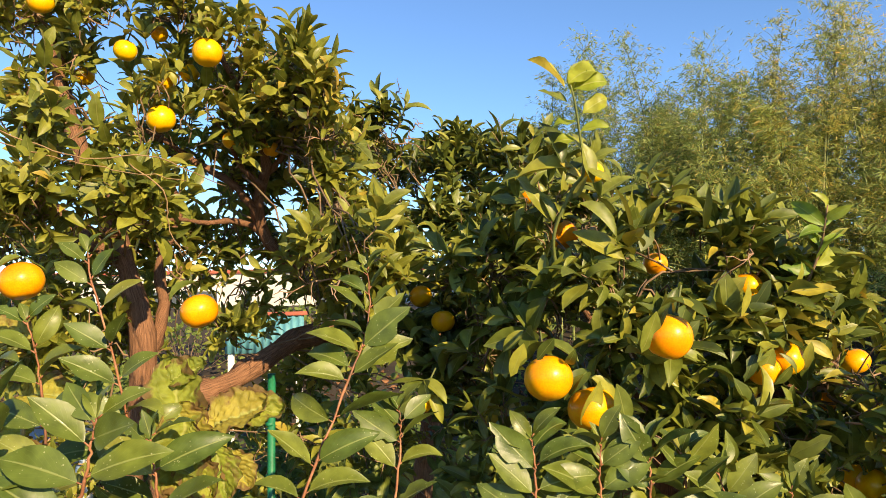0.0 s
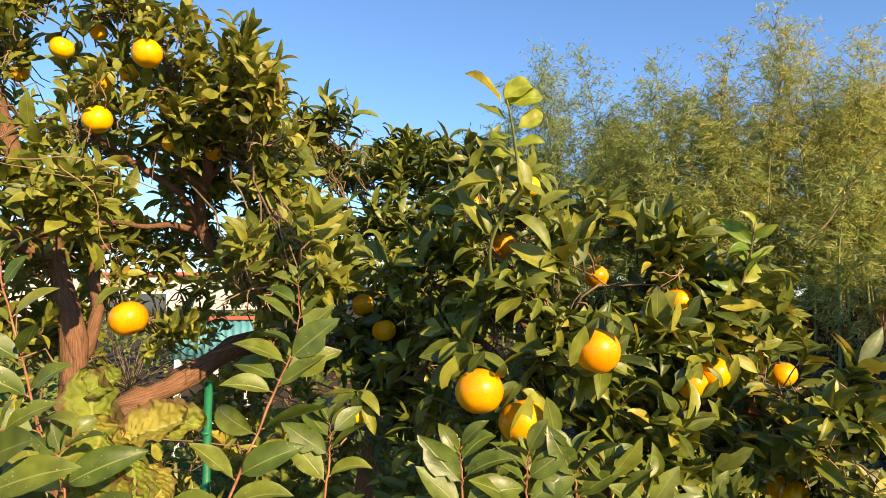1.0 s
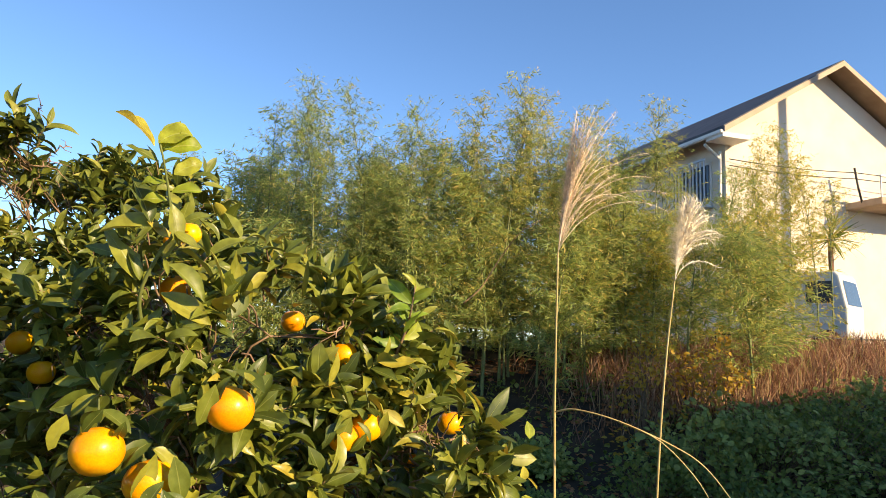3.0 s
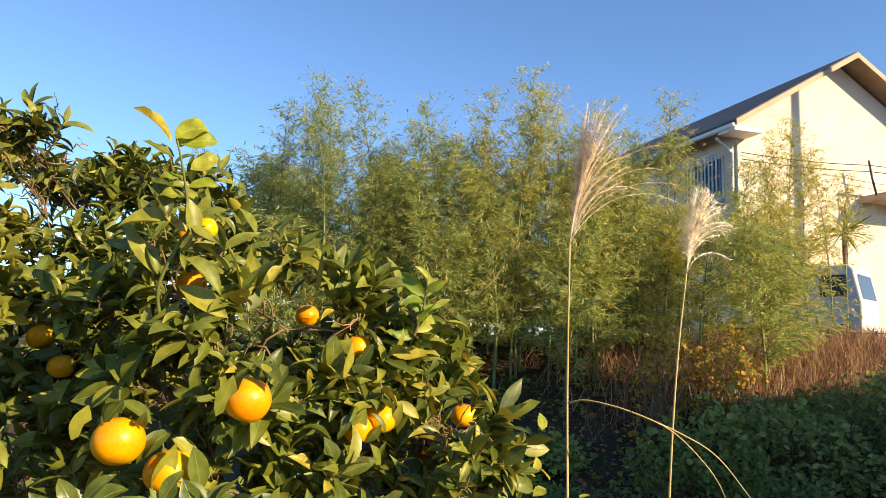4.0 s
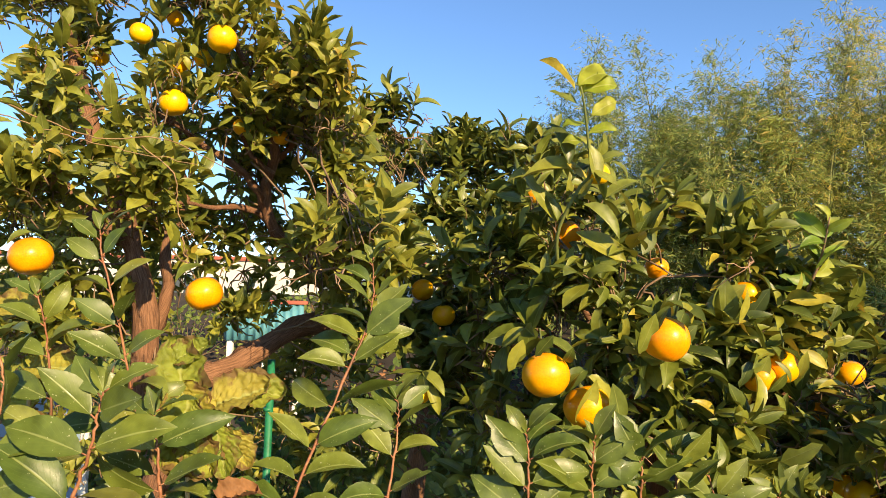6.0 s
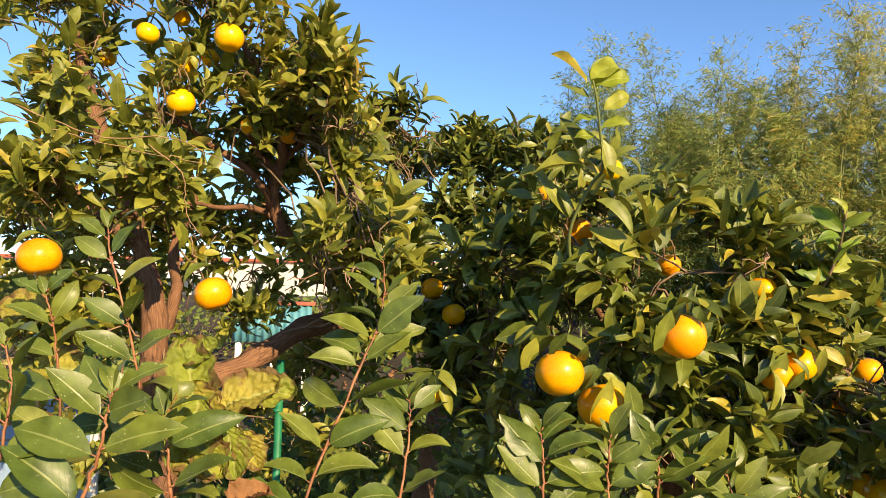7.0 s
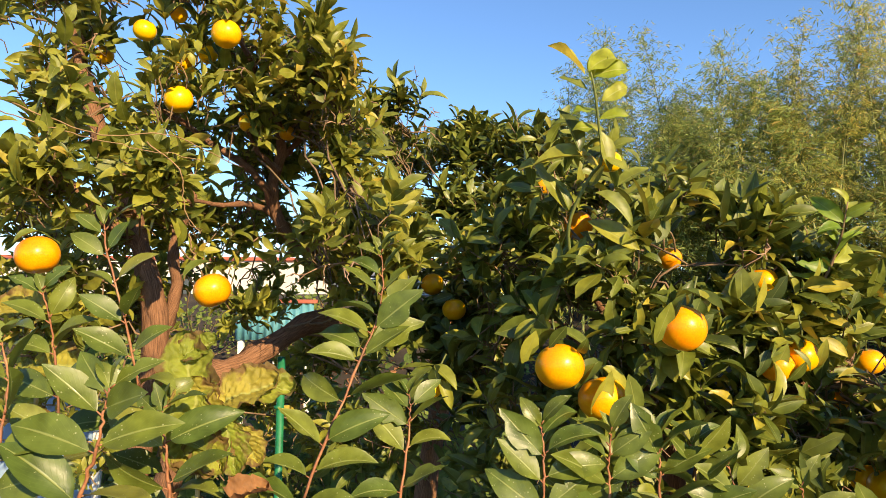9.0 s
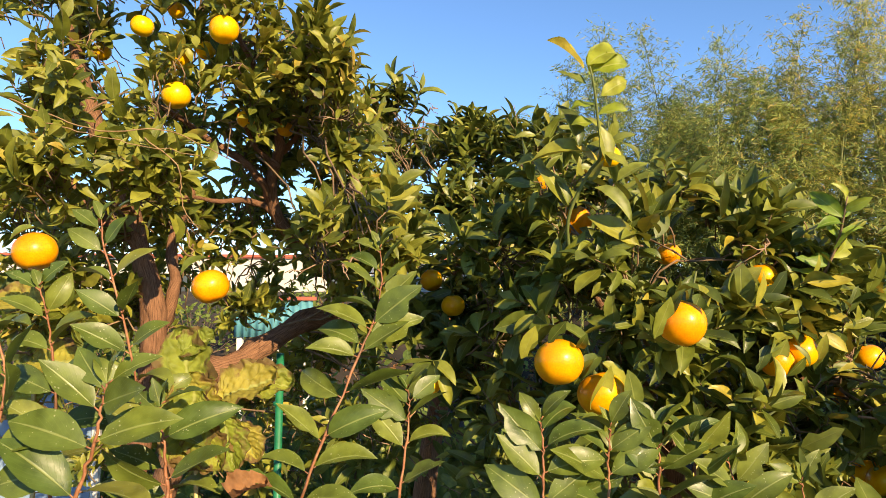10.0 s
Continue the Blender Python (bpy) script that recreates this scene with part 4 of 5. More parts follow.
# ---- privet shoots in front ----
def privet(line, pairs, size, top=0.2, label="privet shoot with red stem and paired pointed leaves", lift=0.45, droop=0.0):
    t = Tubes(7)
    pts = spline(np.asarray(line), 24)
    pts[1:-1] += rng.normal(size=(len(pts) - 2, 3)) * 0.0009
    t.add(pts, np.linspace(0.0025, 0.0011, len(pts)) * (1 + 0.12 * rng.normal(size=len(pts))))
    foot = (pts[0][0] + 0.03, pts[0][1] + 0.06, 0.0)
    t.add(bend(foot, pts[0], 0.0, 0.006, 8), np.linspace(0.006, 0.0030, 8))
    leaves = Leaves(PRIVET)
    for i in range(pairs):
        k = top + (1 - top) * i / max(1, pairs - 1)
        j = int(k * (len(pts) - 1))
        p = pts[j]
        ax = unit(pts[min(j + 1, len(pts) - 1)] - pts[max(j - 1, 0)])
        a = (0.2 if i % 2 else 0.75) * (1 if i % 4 < 2 else -1) + rng.normal() * 0.2
        for s_ in (1, -1):
            out = unit(np.array([s_ * math.cos(a), -0.55 * abs(math.sin(a)) + 0.2 * s_ * math.sin(a), 0.0]))
            up = lift + 0.55 * k + rng.normal() * 0.16
            d = unit(out + ax * (up - droop * (1 - k)))
            root = p + ax * 0.004 * s_
            stalk = root + d * 0.008
            t.add([root, (root + stalk) / 2, stalk], [0.0014, 0.0011, 0.0010])
            face = unit(ax * 0.35 - out * 0.25 + np.array([0.0, -0.55, 0.25]) + 0.3 * LIGHT + rng.normal(size=3) * 0.42)
            leaves.add(stalk, d, face, size * (1.0 - 0.42 * max(0, k - 0.5) / 0.5) * rng.uniform(0.82, 1.15))
    # the soft folded pair at the end
    for s_ in (1, -1):
        leaves.add(pts[-1], unit((0.25 * s_, -0.1, 1.0)), (s_ * -0.6, -0.7, 0.3), size * 0.42)
    s = tagged(t.make("privet_shoot", M_RED_STEM, None), label, "shrub", "privet shoots")
    leaves.make(s, M_PRIVET_LEAF, 60)
    return s


privet([(-0.165, 0.900, 1.334), (-0.175, 0.890, 1.408), (-0.202, 0.870, 1.488), (-0.215, 0.850, 1.581), (-0.243, 0.850, 1.673), (-0.250, 0.850, 1.714)], 10, 0.080, 0.05)
privet([(-0.193, 0.720, 1.373), (-0.171, 0.720, 1.439), (-0.162, 0.720, 1.486), (-0.158, 0.720, 1.510)], 4, 0.100, 0.05, "privet shoot with orange-red stem and large arching leaves", 0.35, 0.1)
privet([(-0.119, 0.800, 1.352), (-0.126, 0.800, 1.421), (-0.133, 0.800, 1.470)], 3, 0.094, 0.2, lift=0.15)
privet([(-0.302, 0.720, 1.368), (-0.292, 0.720, 1.433), (-0.290, 0.730, 1.507), (-0.300, 0.730, 1.56)], 5, 0.085, 0.1)
privet([(-0.330, 0.880, 1.35), (-0.318, 0.870, 1.45), (-0.325, 0.860, 1.56), (-0.335, 0.850, 1.62)], 6, 0.08, 0.1)
privet([(0.006, 0.950, 1.312), (0.035, 0.969, 1.398), (0.078, 1.007, 1.520), (0.098, 1.030, 1.575), (0.105, 1.050, 1.636), (0.100, 1.060, 1.684)], 11, 0.092, 0.04)
privet([(0.125, 1.130, 1.263), (0.134, 1.150, 1.362), (0.138, 1.160, 1.418), (0.133, 1.170, 1.445)], 5, 0.094, 0.1)
privet([(0.363, 1.060, 1.263), (0.363, 1.070, 1.367), (0.360, 1.080, 1.410)], 5, 0.096, 0.1, lift=0.6)
privet([(0.468, 1.090, 1.258), (0.468, 1.090, 1.361), (0.471, 1.090, 1.400)], 5, 0.096, 0.1, lift=0.6)
privet([(0.547, 1.090, 1.261), (0.547, 1.090, 1.371), (0.545, 1.090, 1.405)], 5, 0.092, 0.1, lift=0.8)
privet([(0.612, 1.100, 1.254), (0.606, 1.100, 1.335), (0.600, 1.100, 1.384)], 4, 0.092, 0.1, lift=0.7)
privet([(0.690, 1.120, 1.219), (0.675, 1.110, 1.289), (0.660, 1.110, 1.349)], 4, 0.094, 0.1, lift=0.6)
privet([(0.80, 1.15, 1.19), (0.79, 1.14, 1.25), (0.785, 1.14, 1.31)], 3, 0.09, 0.1, lift=0.6)
privet([(0.415, 1.120, 1.20), (0.415, 1.115, 1.28), (0.420, 1.110, 1.335)], 3, 0.09, 0.1, lift=0.6)


# ---- wilting broad leaves on the left ----
def crumpled_leaf(q, crush=1.0, n=44, m=32):
    """A broad soft leaf one long: ribs, ruffled margin and crumples."""
    v, f, uv = [], [], []
    for i in range(n + 1):
        u = i / n
        w = 0.40 * math.sin(math.pi * min(1.0, 0.04 + 0.96 * u) ** 0.8) ** 0.6 * (1 + 0.10 * math.sin(u * 21 + q))
        for j in range(m + 1):
            k = 2 * j / m - 1
            x, y = u + 0.08 * k * k, k * w
            at = Vector((x * 5, y * 5, q * 4.0))
            z = crush * (0.09 * noise.noise(at * 0.5) + 0.03 * noise.noise(at * 3.0) + 0.020 * noise.noise(at * 8) + 0.010 * noise.noise(at * 17))
            z += 0.012 * math.sin(u * 44 - abs(k) * 18 + q) - 0.35 * crush * u * u + 0.22 * crush * abs(k) + 0.03 * abs(k) ** 3 * math.sin(u * 30 + 3 * k)
            v.append((x, y + 0.05 * noise.noise(at * 2), z))
            uv.append((u, 0.5 + 0.5 * k))
    for i in range(n):
        for j in range(m):
            p0 = i * (m + 1) + j
            f.append((p0, p0 + m + 1, p0 + m + 2, p0 + 1))
    return np.array(v), np.array(f), np.array(uv)


def wilting_plant(p, label):
    t = Tubes(6)
    base = (p[0], p[1], 0.0)
    pts = spline([base, (p[0] + 0.02, p[1], p[2] * 0.5), p], 12)
    t.add(pts, np.linspace(0.006, 0.003, len(pts)))
    s = tagged(t.make("wilting_plant", M_STRAW, None), label, "plant")
    crinkled = [crumpled_leaf(q) for q in range(4)]
    lv = Leaves(crinkled)
    return s, lv


s, lv = wilting_plant((-0.134, 0.905, 1.463), "wilting broad yellow-green leaves with brown crumpled edges")
for x, d, fc, ln in [((-0.140, 0.901, 1.455), (-0.1, -0.1, 0.9), (0.2, -0.9, 0.4), 0.105), ((-0.098, 0.897, 1.464), (0.75, 0.1, 0.45), (0.0, -0.8, 0.7), 0.085),
                     ((-0.120, 0.874, 1.484), (-0.1, -0.3, -0.9), (0.2, -1, 0.2), 0.10), ((-0.089, 0.917, 1.477), (0.9, 0.1, 0.2), (0, -0.8, 0.6), 0.085),
                     ((-0.149, 0.901, 1.496), (0.5, -0.2, -0.7), (0.3, -1, 0.2), 0.08), ((-0.121, 0.877, 1.438), (0.5, -0.2, -0.7), (0.1, -1, 0.3), 0.07),
                     ((-0.090, 0.899, 1.441), (0.3, -0.2, -0.9), (0.4, -1, 0.1), 0.07), ((-0.161, 0.908, 1.527), (0.7, 0.0, 0.5), (0.1, -0.8, 0.5), 0.055),
                     ((-0.079, 0.911, 1.430), (0.4, 0.1, -0.6), (0.2, -0.8, 0.5), 0.06), ((-0.153, 0.877, 1.415), (0.6, -0.1, -0.3), (0.2, -0.8, 0.5), 0.07)]:
    lv.add(x, d, fc, ln)
lv.make(s, M_WILTED, 20)
s, lv = wilting_plant((-0.377, 0.904, 1.514), "broad pale green leaves on a weedy stem")
for x, d, fc, ln in [((-0.359, 0.899, 1.595), (-0.9, -0.1, 0.2), (0.1, -0.8, 0.6), 0.075), ((-0.377, 0.904, 1.514), (0.8, -0.1, 0.1), (0.0, -0.8, 0.6), 0.075),
                     ((-0.362, 0.909, 1.465), (-0.8, -0.2, -0.2), (0.1, -0.9, 0.5), 0.075), ((-0.396, 0.909, 1.425), (0.8, -0.2, -0.1), (0.1, -0.9, 0.5), 0.075)]:
    lv.add(x, d, fc, ln)
lv.make(s, M_WILTED, 20)


# ---- thin dry vines over the left tree ----
def dry_vine(line, r, label="thin tan dry vine trailing over leaves"):
    t = Tubes(5)
    c = spline(line, 26)
    c[1:-1] += rng.normal(size=(len(c) - 2, 3)) * 0.0015
    t.add(c, np.linspace(r, r * 0.6, len(c)))
    return tagged(t.make("dry_vine", M_VINE, None), label, "vine", "dry vines")


dry_vine([(-0.798, 1.338, 2.046), (-0.678, 1.350, 1.995), (-0.557, 1.341, 1.957), (-0.434, 1.369, 1.965), (-0.350, 1.377, 1.932), (-0.303, 1.483, 1.911)], 0.0018)
dry_vine([(-0.799, 1.340, 2.016), (-0.641, 1.335, 1.965), (-0.492, 1.338, 1.930), (-0.351, 1.379, 1.908)], 0.0015)
dry_vine([(-0.472, 1.368, 1.947), (-0.400, 1.377, 1.885), (-0.399, 1.404, 1.801), (-0.355, 1.391, 1.749)], 0.0018)
dry_vine([(-0.361, 1.350, 1.747), (-0.353, 1.354, 1.699), (-0.334, 1.359, 1.657)], 0.0018)
dry_vine([(-0.791, 1.712, 2.435), (-0.737, 1.717, 2.410), (-0.705, 1.717, 2.448), (-0.649, 1.716, 2.509)], 0.0015)

# a curled dry leaf at the foot of the front shoots
dv, df, duv = crumpled_leaf(9, 3.2, 26, 20)
dry = tagged(mesh_ob("dry_leaf", dv * 0.046, df.tolist(), M_DRY_LEAF, None, "", duv), "curled red-brown dry leaf caught on a stem", "leaf")
dry.matrix_basis = Matrix.Translation((-0.063, 0.869, 1.339)) @ pose(0, 0, 0, 40, -40, 30)

# ---- green garden post ----
post = thing("garden_post", "green plastic-coated garden post in soil", "post", (*(-0.361, 1.971, 1.368)[:2], 0.0))
t = Tubes(8)
hpost = Vector((-0.359, 1.967, 1.432)).z - post.location.z
t.add([(0, 0, -0.2), (0, 0, hpost * 0.5), (0.005, 0, hpost)], 0.012)
for k in range(9):
    t.add([(0, 0, 0.15 * k + 0.08), (0, 0, 0.15 * k + 0.09)], 0.0145)
t.make("stake", M_GREEN, post)

# ---- pale house and teal sheet fence behind the left tree ----
shed = thing("white_house", "pale plastered house with a red coping, behind the trees", "house", (-7.0, 14.0, 0.4), turn=8)
part("wall", boxed((-6, 0, -1), (7, 5, 1.9)), M_WHITE_WALL, shed)
part("coping", boxed((-6.1, -0.08, 1.9), (7.1, 5.1, 1.98), 0.02), M_RED_TILE, shed)
for x in (-3.5, 0.0, 3.6):
    w = part("window", boxed((x, -0.06, 0.55), (x + 1.6, -0.003, 1.6), 0.015), M_TRIM, shed)
    part("pane", boxed((x + 0.06, -0.08, 0.61), (x + 0.78, -0.064, 1.54)), M_GLASS, w)
    part("pane", boxed((x + 0.84, -0.08, 0.61), (x + 1.54, -0.064, 1.54)), M_GLASS, w)
tp = Vector((-2.016, 6.821, 1.518))
fence = thing("teal_fence", "short teal corrugated sheet fence with red top rail", "fence", (tp.x, tp.y, 0.05), turn=6)
v, f = [], []
for i in range(45):
    x = -0.38 + i * 0.018
    for z in (tp.z - 0.42, tp.z - 0.05):
        v.append((x, 0.012 * math.cos(i * math.pi / 2), z))
    if i:
        f.append((2 * i - 2, 2 * i, 2 * i + 1, 2 * i - 1))
sheet = mesh_ob("sheet", v, f, M_TEAL, fence, "", smooth=True)
sol = sheet.modifiers.new("thick", "SOLIDIFY")
sol.thickness = 0.006
part("rail", boxed((-0.41, -0.03, tp.z - 0.048), (0.45, 0.03, tp.z - 0.01), 0.005), M_RED_TILE, fence, "red top rail")
for x in (-0.36, 0.0, 0.32):
    part("post", boxed((x, 0.03, -0.2), (x + 0.06, 0.09, tp.z - 0.052), 0.005), M_TRIM, fence)


# ---- blue-grey panel with wires, seen low between the front shoots ----
panel = thing("sheet_fence", "blue-grey metal sheet fence with rusty wires across it", "fence", (-1.50, 2.62, 0.0), turn=10)
part("sheet", boxed((-0.22, 0.0, -0.1), (0.16, 0.012, 1.20), 0.004), M_PANEL, panel)
for x in (-0.25, 0.16):
    part("post", boxed((x, -0.01, -0.2), (x + 0.03, 0.022, 1.24), 0.004), M_TRIM, panel, "pale upright post")
for z in (0.95, 1.03, 1.10, 1.16):
    t = Tubes(5)
    t.add([(-0.3, -0.02, z), (0.0, -0.02, z + 0.01), (0.26, -0.02, z - 0.02)], 0.003)
    t.make("wire", M_VINE, panel, "rusty wire")


# ---- bamboo grove ----
def bamboo(height, seed, lean, mat, sprays=2, leaf=1.0, low=0.14):
    global rng
    rng = np.random.default_rng(seed)
    b = thing("bamboo", "slender green bamboo with feathery drooping leaves", "bamboo", (0, 0, 0), "bamboo grove")
    line = spline([(0, 0, -0.2), (0.02, 0.0, height * 0.35), (lean * 0.35, 0.05, height * 0.7), (lean, 0.08, height)], 26)
    stem = Tubes(7)
    rad = np.linspace(0.018, 0.003, len(line))
    stem.add(line, rad)
    for k in range(2, len(line) - 4):
        stem.add([line[k] - (0, 0, 0.008), line[k], line[k] + (0, 0, 0.008)], [rad[k], rad[k] * 1.25, rad[k]])
    stem.make("culm", M_CULM, b)
    br, lv = Tubes(4), Leaves(BLADE)
    nodes = 38
    for i in range(nodes):
        k = low + (1 - low) * i / (nodes - 1)
        p = line[min(len(line) - 1, int(k * (len(line) - 1)))] + rng.normal(size=3) * 0.02
        for _ in range(sprays if i % 3 else sprays + 1):
            a = rng.uniform(0, 6.28)
            ln = (0.74 * (1 - k) ** 0.7 + 0.18) * rng.uniform(0.5, 1.1)
            e = p + np.array([math.cos(a) * ln, math.sin(a) * ln, ln * rng.uniform(0.2, 0.8) * (0.6 + 1.2 * k)])
            if low > 0.05 and k < 0.7 and noise.noise(Vector((p + e) / 2) * 2.6 + Vector((seed, 0, 0))) < -0.02:
                continue
            path = bend(p, e, 0.10 * ln, 0.012, 6)
            br.add(path, np.linspace(0.004, 0.0012, 6))
            for s_ in np.linspace(0.2, 1.0, int(4 + 8 * ln)):
                q = path[int(s_ * 5)] + rng.normal(size=3) * 0.035
                wy = unit(np.array([math.cos(a), math.sin(a), 0.1]) + rng.normal(size=3) * 0.7)
                for _ in range(int(rng.integers(6, 11) - 3.5 * k)):
                    d = unit(wy + rng.normal(size=3) * 0.5 + np.array([0, 0, -0.3]))
                    lv.add(q + rng.normal(size=3) * 0.02, d, unit(rng.normal(size=3) * 0.55 + np.array([0, 0, 0.35]) + 0.6 * LIGHT), leaf * rng.uniform(0.055, 0.10))
    tagged(br.make("branchwork", M_CULM, b), kind="stuff")
    lv.make(b, mat, rest_label="narrow bamboo leaves")
    return b


bamboos = [bamboo(h, 40 + i, l, M_BAMBOO_LEAF if i < 5 else M_BAMBOO_YELLOW, 3 if i < 3 else 2, 0.85 if i < 3 else 1.1, 0.2 if i < 5 else 0.14) for i, (h, l) in enumerate([(4.2, 0.35), (3.8, -0.3), (3.4, 0.25), (3.0, -0.2), (2.2, 0.2), (2.3, 0.15)])]
bamboos.append(bamboo(4.0, 60, 0.3, M_BAMBOO_YELLOW, 2, 0.9, 0.46))
bamboos.append(bamboo(4.2, 61, -0.3, M_BAMBOO_SUNLIT, 3, 0.85, 0.25))
bamboos.append(bamboo(3.0, 62, -0.2, M_BAMBOO_LEAF, 3, 1.2, 0.03))
HEIGHTS = [4.2, 3.8, 3.4, 3.0, 2.2, 2.3, 4.0, 4.2, 3.0]
rng = np.random.default_rng(5)
used = set()


def plant(kind_of, p, wide=1.0, tall=1.0):
    x, y, _ = p
    z = ground_height(x, y)
    m = pose(x, y, z, 0, 0, float(rng.uniform(0, 360)))
    src = bamboos[kind_of]
    if kind_of not in used:
        used.add(kind_of)
        src.matrix_basis = m
        src.scale = (wide, wide, tall)
        return src
    ob = copy_thing(src, m)
    ob.scale = (wide, wide, tall)
    return ob


# crests: where each tall culm ends against the sky
for top, kind_of in [((1.444, 9.318, 5.020), 0), ((1.804, 9.029, 4.773), 1), ((2.379, 8.634, 4.825), 0), ((1.239, 9.844, 4.704), 1), ((3.219, 8.404, 4.607), 1),
                     ((3.504, 8.098, 4.665), 0), ((4.061, 7.919, 4.720), 0), ((4.429, 7.771, 4.987), 0), ((4.787, 7.900, 4.771), 1), ((5.686, 8.035, 4.851), 0),
                     ((6.196, 7.850, 5.063), 0), ((4.994, 7.671, 4.423), 1), ((2.822, 8.592, 4.109), 2), ((0.936, 10.029, 4.005), 2), ((2.057, 8.597, 4.251), 1),
                     ((3.736, 7.870, 4.252), 1), ((-0.224, 14.466, 5.054), 1), ((6.552, 8.032, 4.450), 2), ((9.986, 9.672, 5.592), 6), ((9.588, 8.866, 4.640), 6), ((9.039, 9.0, 4.6), 6), ((10.26, 9.0, 5.0), 6), ((7.7, 8.3, 4.3), 2), ((8.1, 8.4, 3.9), 2), ((8.692, 8.739, 3.692), 5), ((9.273, 8.604, 3.355), 5), ((8.714, 8.375, 3.201), 5), ((7.924, 8.195, 3.210), 5), ((9.923, 10.228, 5.522), 6), ((11.490, 9.836, 4.837), 6)]:
    # tall culms further right get the leaf with sunlight in its colour
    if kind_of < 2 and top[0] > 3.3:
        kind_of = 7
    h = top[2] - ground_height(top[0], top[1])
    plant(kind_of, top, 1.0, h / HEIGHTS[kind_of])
# filling behind and below
for i in range(30):
    u = i / 29
    a = np.array((1.034, 9.052, 1.593)) * (1 - u) + np.array((6.997, 7.296, 1.791)) * u
    plant(4 if u > 0.8 else int(rng.integers(2, 5)), (a[0] + rng.normal() * 0.3, a[1] + rng.normal() * 0.5, 0), 1.15, float(rng.uniform(0.8, 1.0)))
for i in range(22):
    u = i / 21
    a = np.array((0.894, 11.208, 1.560)) * (1 - u) + np.array((6.580, 9.222, 1.754)) * u
    plant(8, (a[0] + rng.normal() * 0.3, a[1] + rng.normal() * 0.3, 0), 1.3, float(rng.uniform(0.8, 0.95)))
for i in range(8):
    u = i / 7
    a = np.array((4.476, 7.555, 1.714)) * (1 - u) + np.array((8.495, 8.202, 1.824)) * u
    plant(5 if i > 2 else 4, (a[0] + rng.normal() * 0.2, a[1] + rng.normal() * 0.3, 0), 1.1, float(rng.uniform(0.7, 0.95)))


# ---- pampas grass ----
def pampas(stem, plume_len, spread, mat, label, count, blade=None, white=False):
    t = Tubes(7)
    pts = spline(stem, 20)
    t.add(pts, np.linspace(0.0036, 0.002, len(pts)))
    t.add(bend((pts[0][0] + 0.02, pts[0][1], 0.0), pts[0], 0, 0, 4), 0.0044)
    s = tagged(t.make("pampas_grass", M_STRAW, None), label, "grass", "pampas grass")
    lv, st = Leaves(GRASS), Tubes(4)
    top = pts[-1]
    for i in range(count):
        k = i / count
        # the lower branches leave the stalk later and sweep over to one side
        th = radians(abs(rng.normal(9, 6)) + (rng.uniform(14, 46) * (0.6 if white else 1.0) if rng.random() < 0.3 * spread else 0.0) + 5)
        start = top + np.array([0.22, 0.0, 1.0]) * plume_len * 0.30 * k
        ln = plume_len * rng.uniform(0.55, 0.92) * (1 - 0.22 * k)
        c = [start]
        swing = rng.normal() * (0.15 if white else 0.4)
        bow = rng.uniform(0.9, 1.5) if white else rng.uniform(0.5, 1.7)
        for j in range(13):
            an = min(2.0, th * (0.5 + bow * (j / 12) ** 1.3 * (1.6 if white else 1.0)))
            c.append(c[-1] + np.array([math.sin(an), swing * math.sin(an), math.cos(an)]) * ln / 13)
        c = np.array(c)
        st.add(c, np.linspace(0.0008, 0.0004, len(c)))
        for j in range(3, len(c)):
            for _ in range(6):
                q = c[j] + (c[j - 1] - c[j]) * rng.random()
                d = unit(unit(c[j] - c[j - 1]) + rng.normal(size=3) * (0.10 if white else 0.14))
                lv.add(q, d, LIGHT + rng.normal(size=3) * 0.6, rng.uniform(0.007, 0.012) * (1.6 if white else 1.0))
    tagged(st.make("plume_core", mat, s), kind="stuff")
    # seeds with silky hairs: wider than plain blades
    for q in range(len(lv.items)):
        pos, m3, k = lv.items[q]
        lv.items[q] = (pos, m3 * np.array([1.0, 4.0, 4.0]), k)
    lv.make(s, mat, rest="plume", rest_label="feathery seed head")
    if blade:
        bl = Tubes(4)
        for line in blade:
            c = spline(line, 24)
            bl.add(c, np.linspace(0.0022, 0.0007, len(c)))
        bl.make("blade", M_STRAW, s, "long drooping dry blade")
    return s


pampas([(1.335, 1.360, 0.638), (1.300, 1.315, 1.430), (1.276, 1.270, 1.655), (1.258, 1.230, 1.890)], 0.34, 1.0, M_PLUME, "tall pampas grass with a buff feathery plume", 62,
       [[(1.288, 1.290, 1.545), (1.310, 1.240, 1.555), (1.371, 1.172, 1.539), (1.450, 1.132, 1.499), (1.518, 1.101, 1.421), (1.554, 1.098, 1.355)],
        [(1.371, 1.172, 1.539), (1.461, 1.129, 1.499), (1.526, 1.094, 1.454), (1.608, 1.081, 1.357)]])
pampas([(1.640, 1.470, 0.609), (1.642, 1.420, 1.321), (1.655, 1.400, 1.643), (1.670, 1.380, 1.860)], 0.24, 0.8, M_WHITE_PLUME, "pampas grass with a pale silky plume", 60, None, True)
arch = Tubes(6)
arc = spline([(1.112, 1.420, 1.779), (1.149, 1.400, 1.818), (1.185, 1.380, 1.885), (1.229, 1.360, 1.950), (1.274, 1.340, 1.980)], 24)
arch.add(arc, np.linspace(0.0020, 0.0010, len(arc)))
tagged(arch.make("dry_stalk", M_VINE, None), "thin dry arching stalk beside the citrus tree", "stalk")


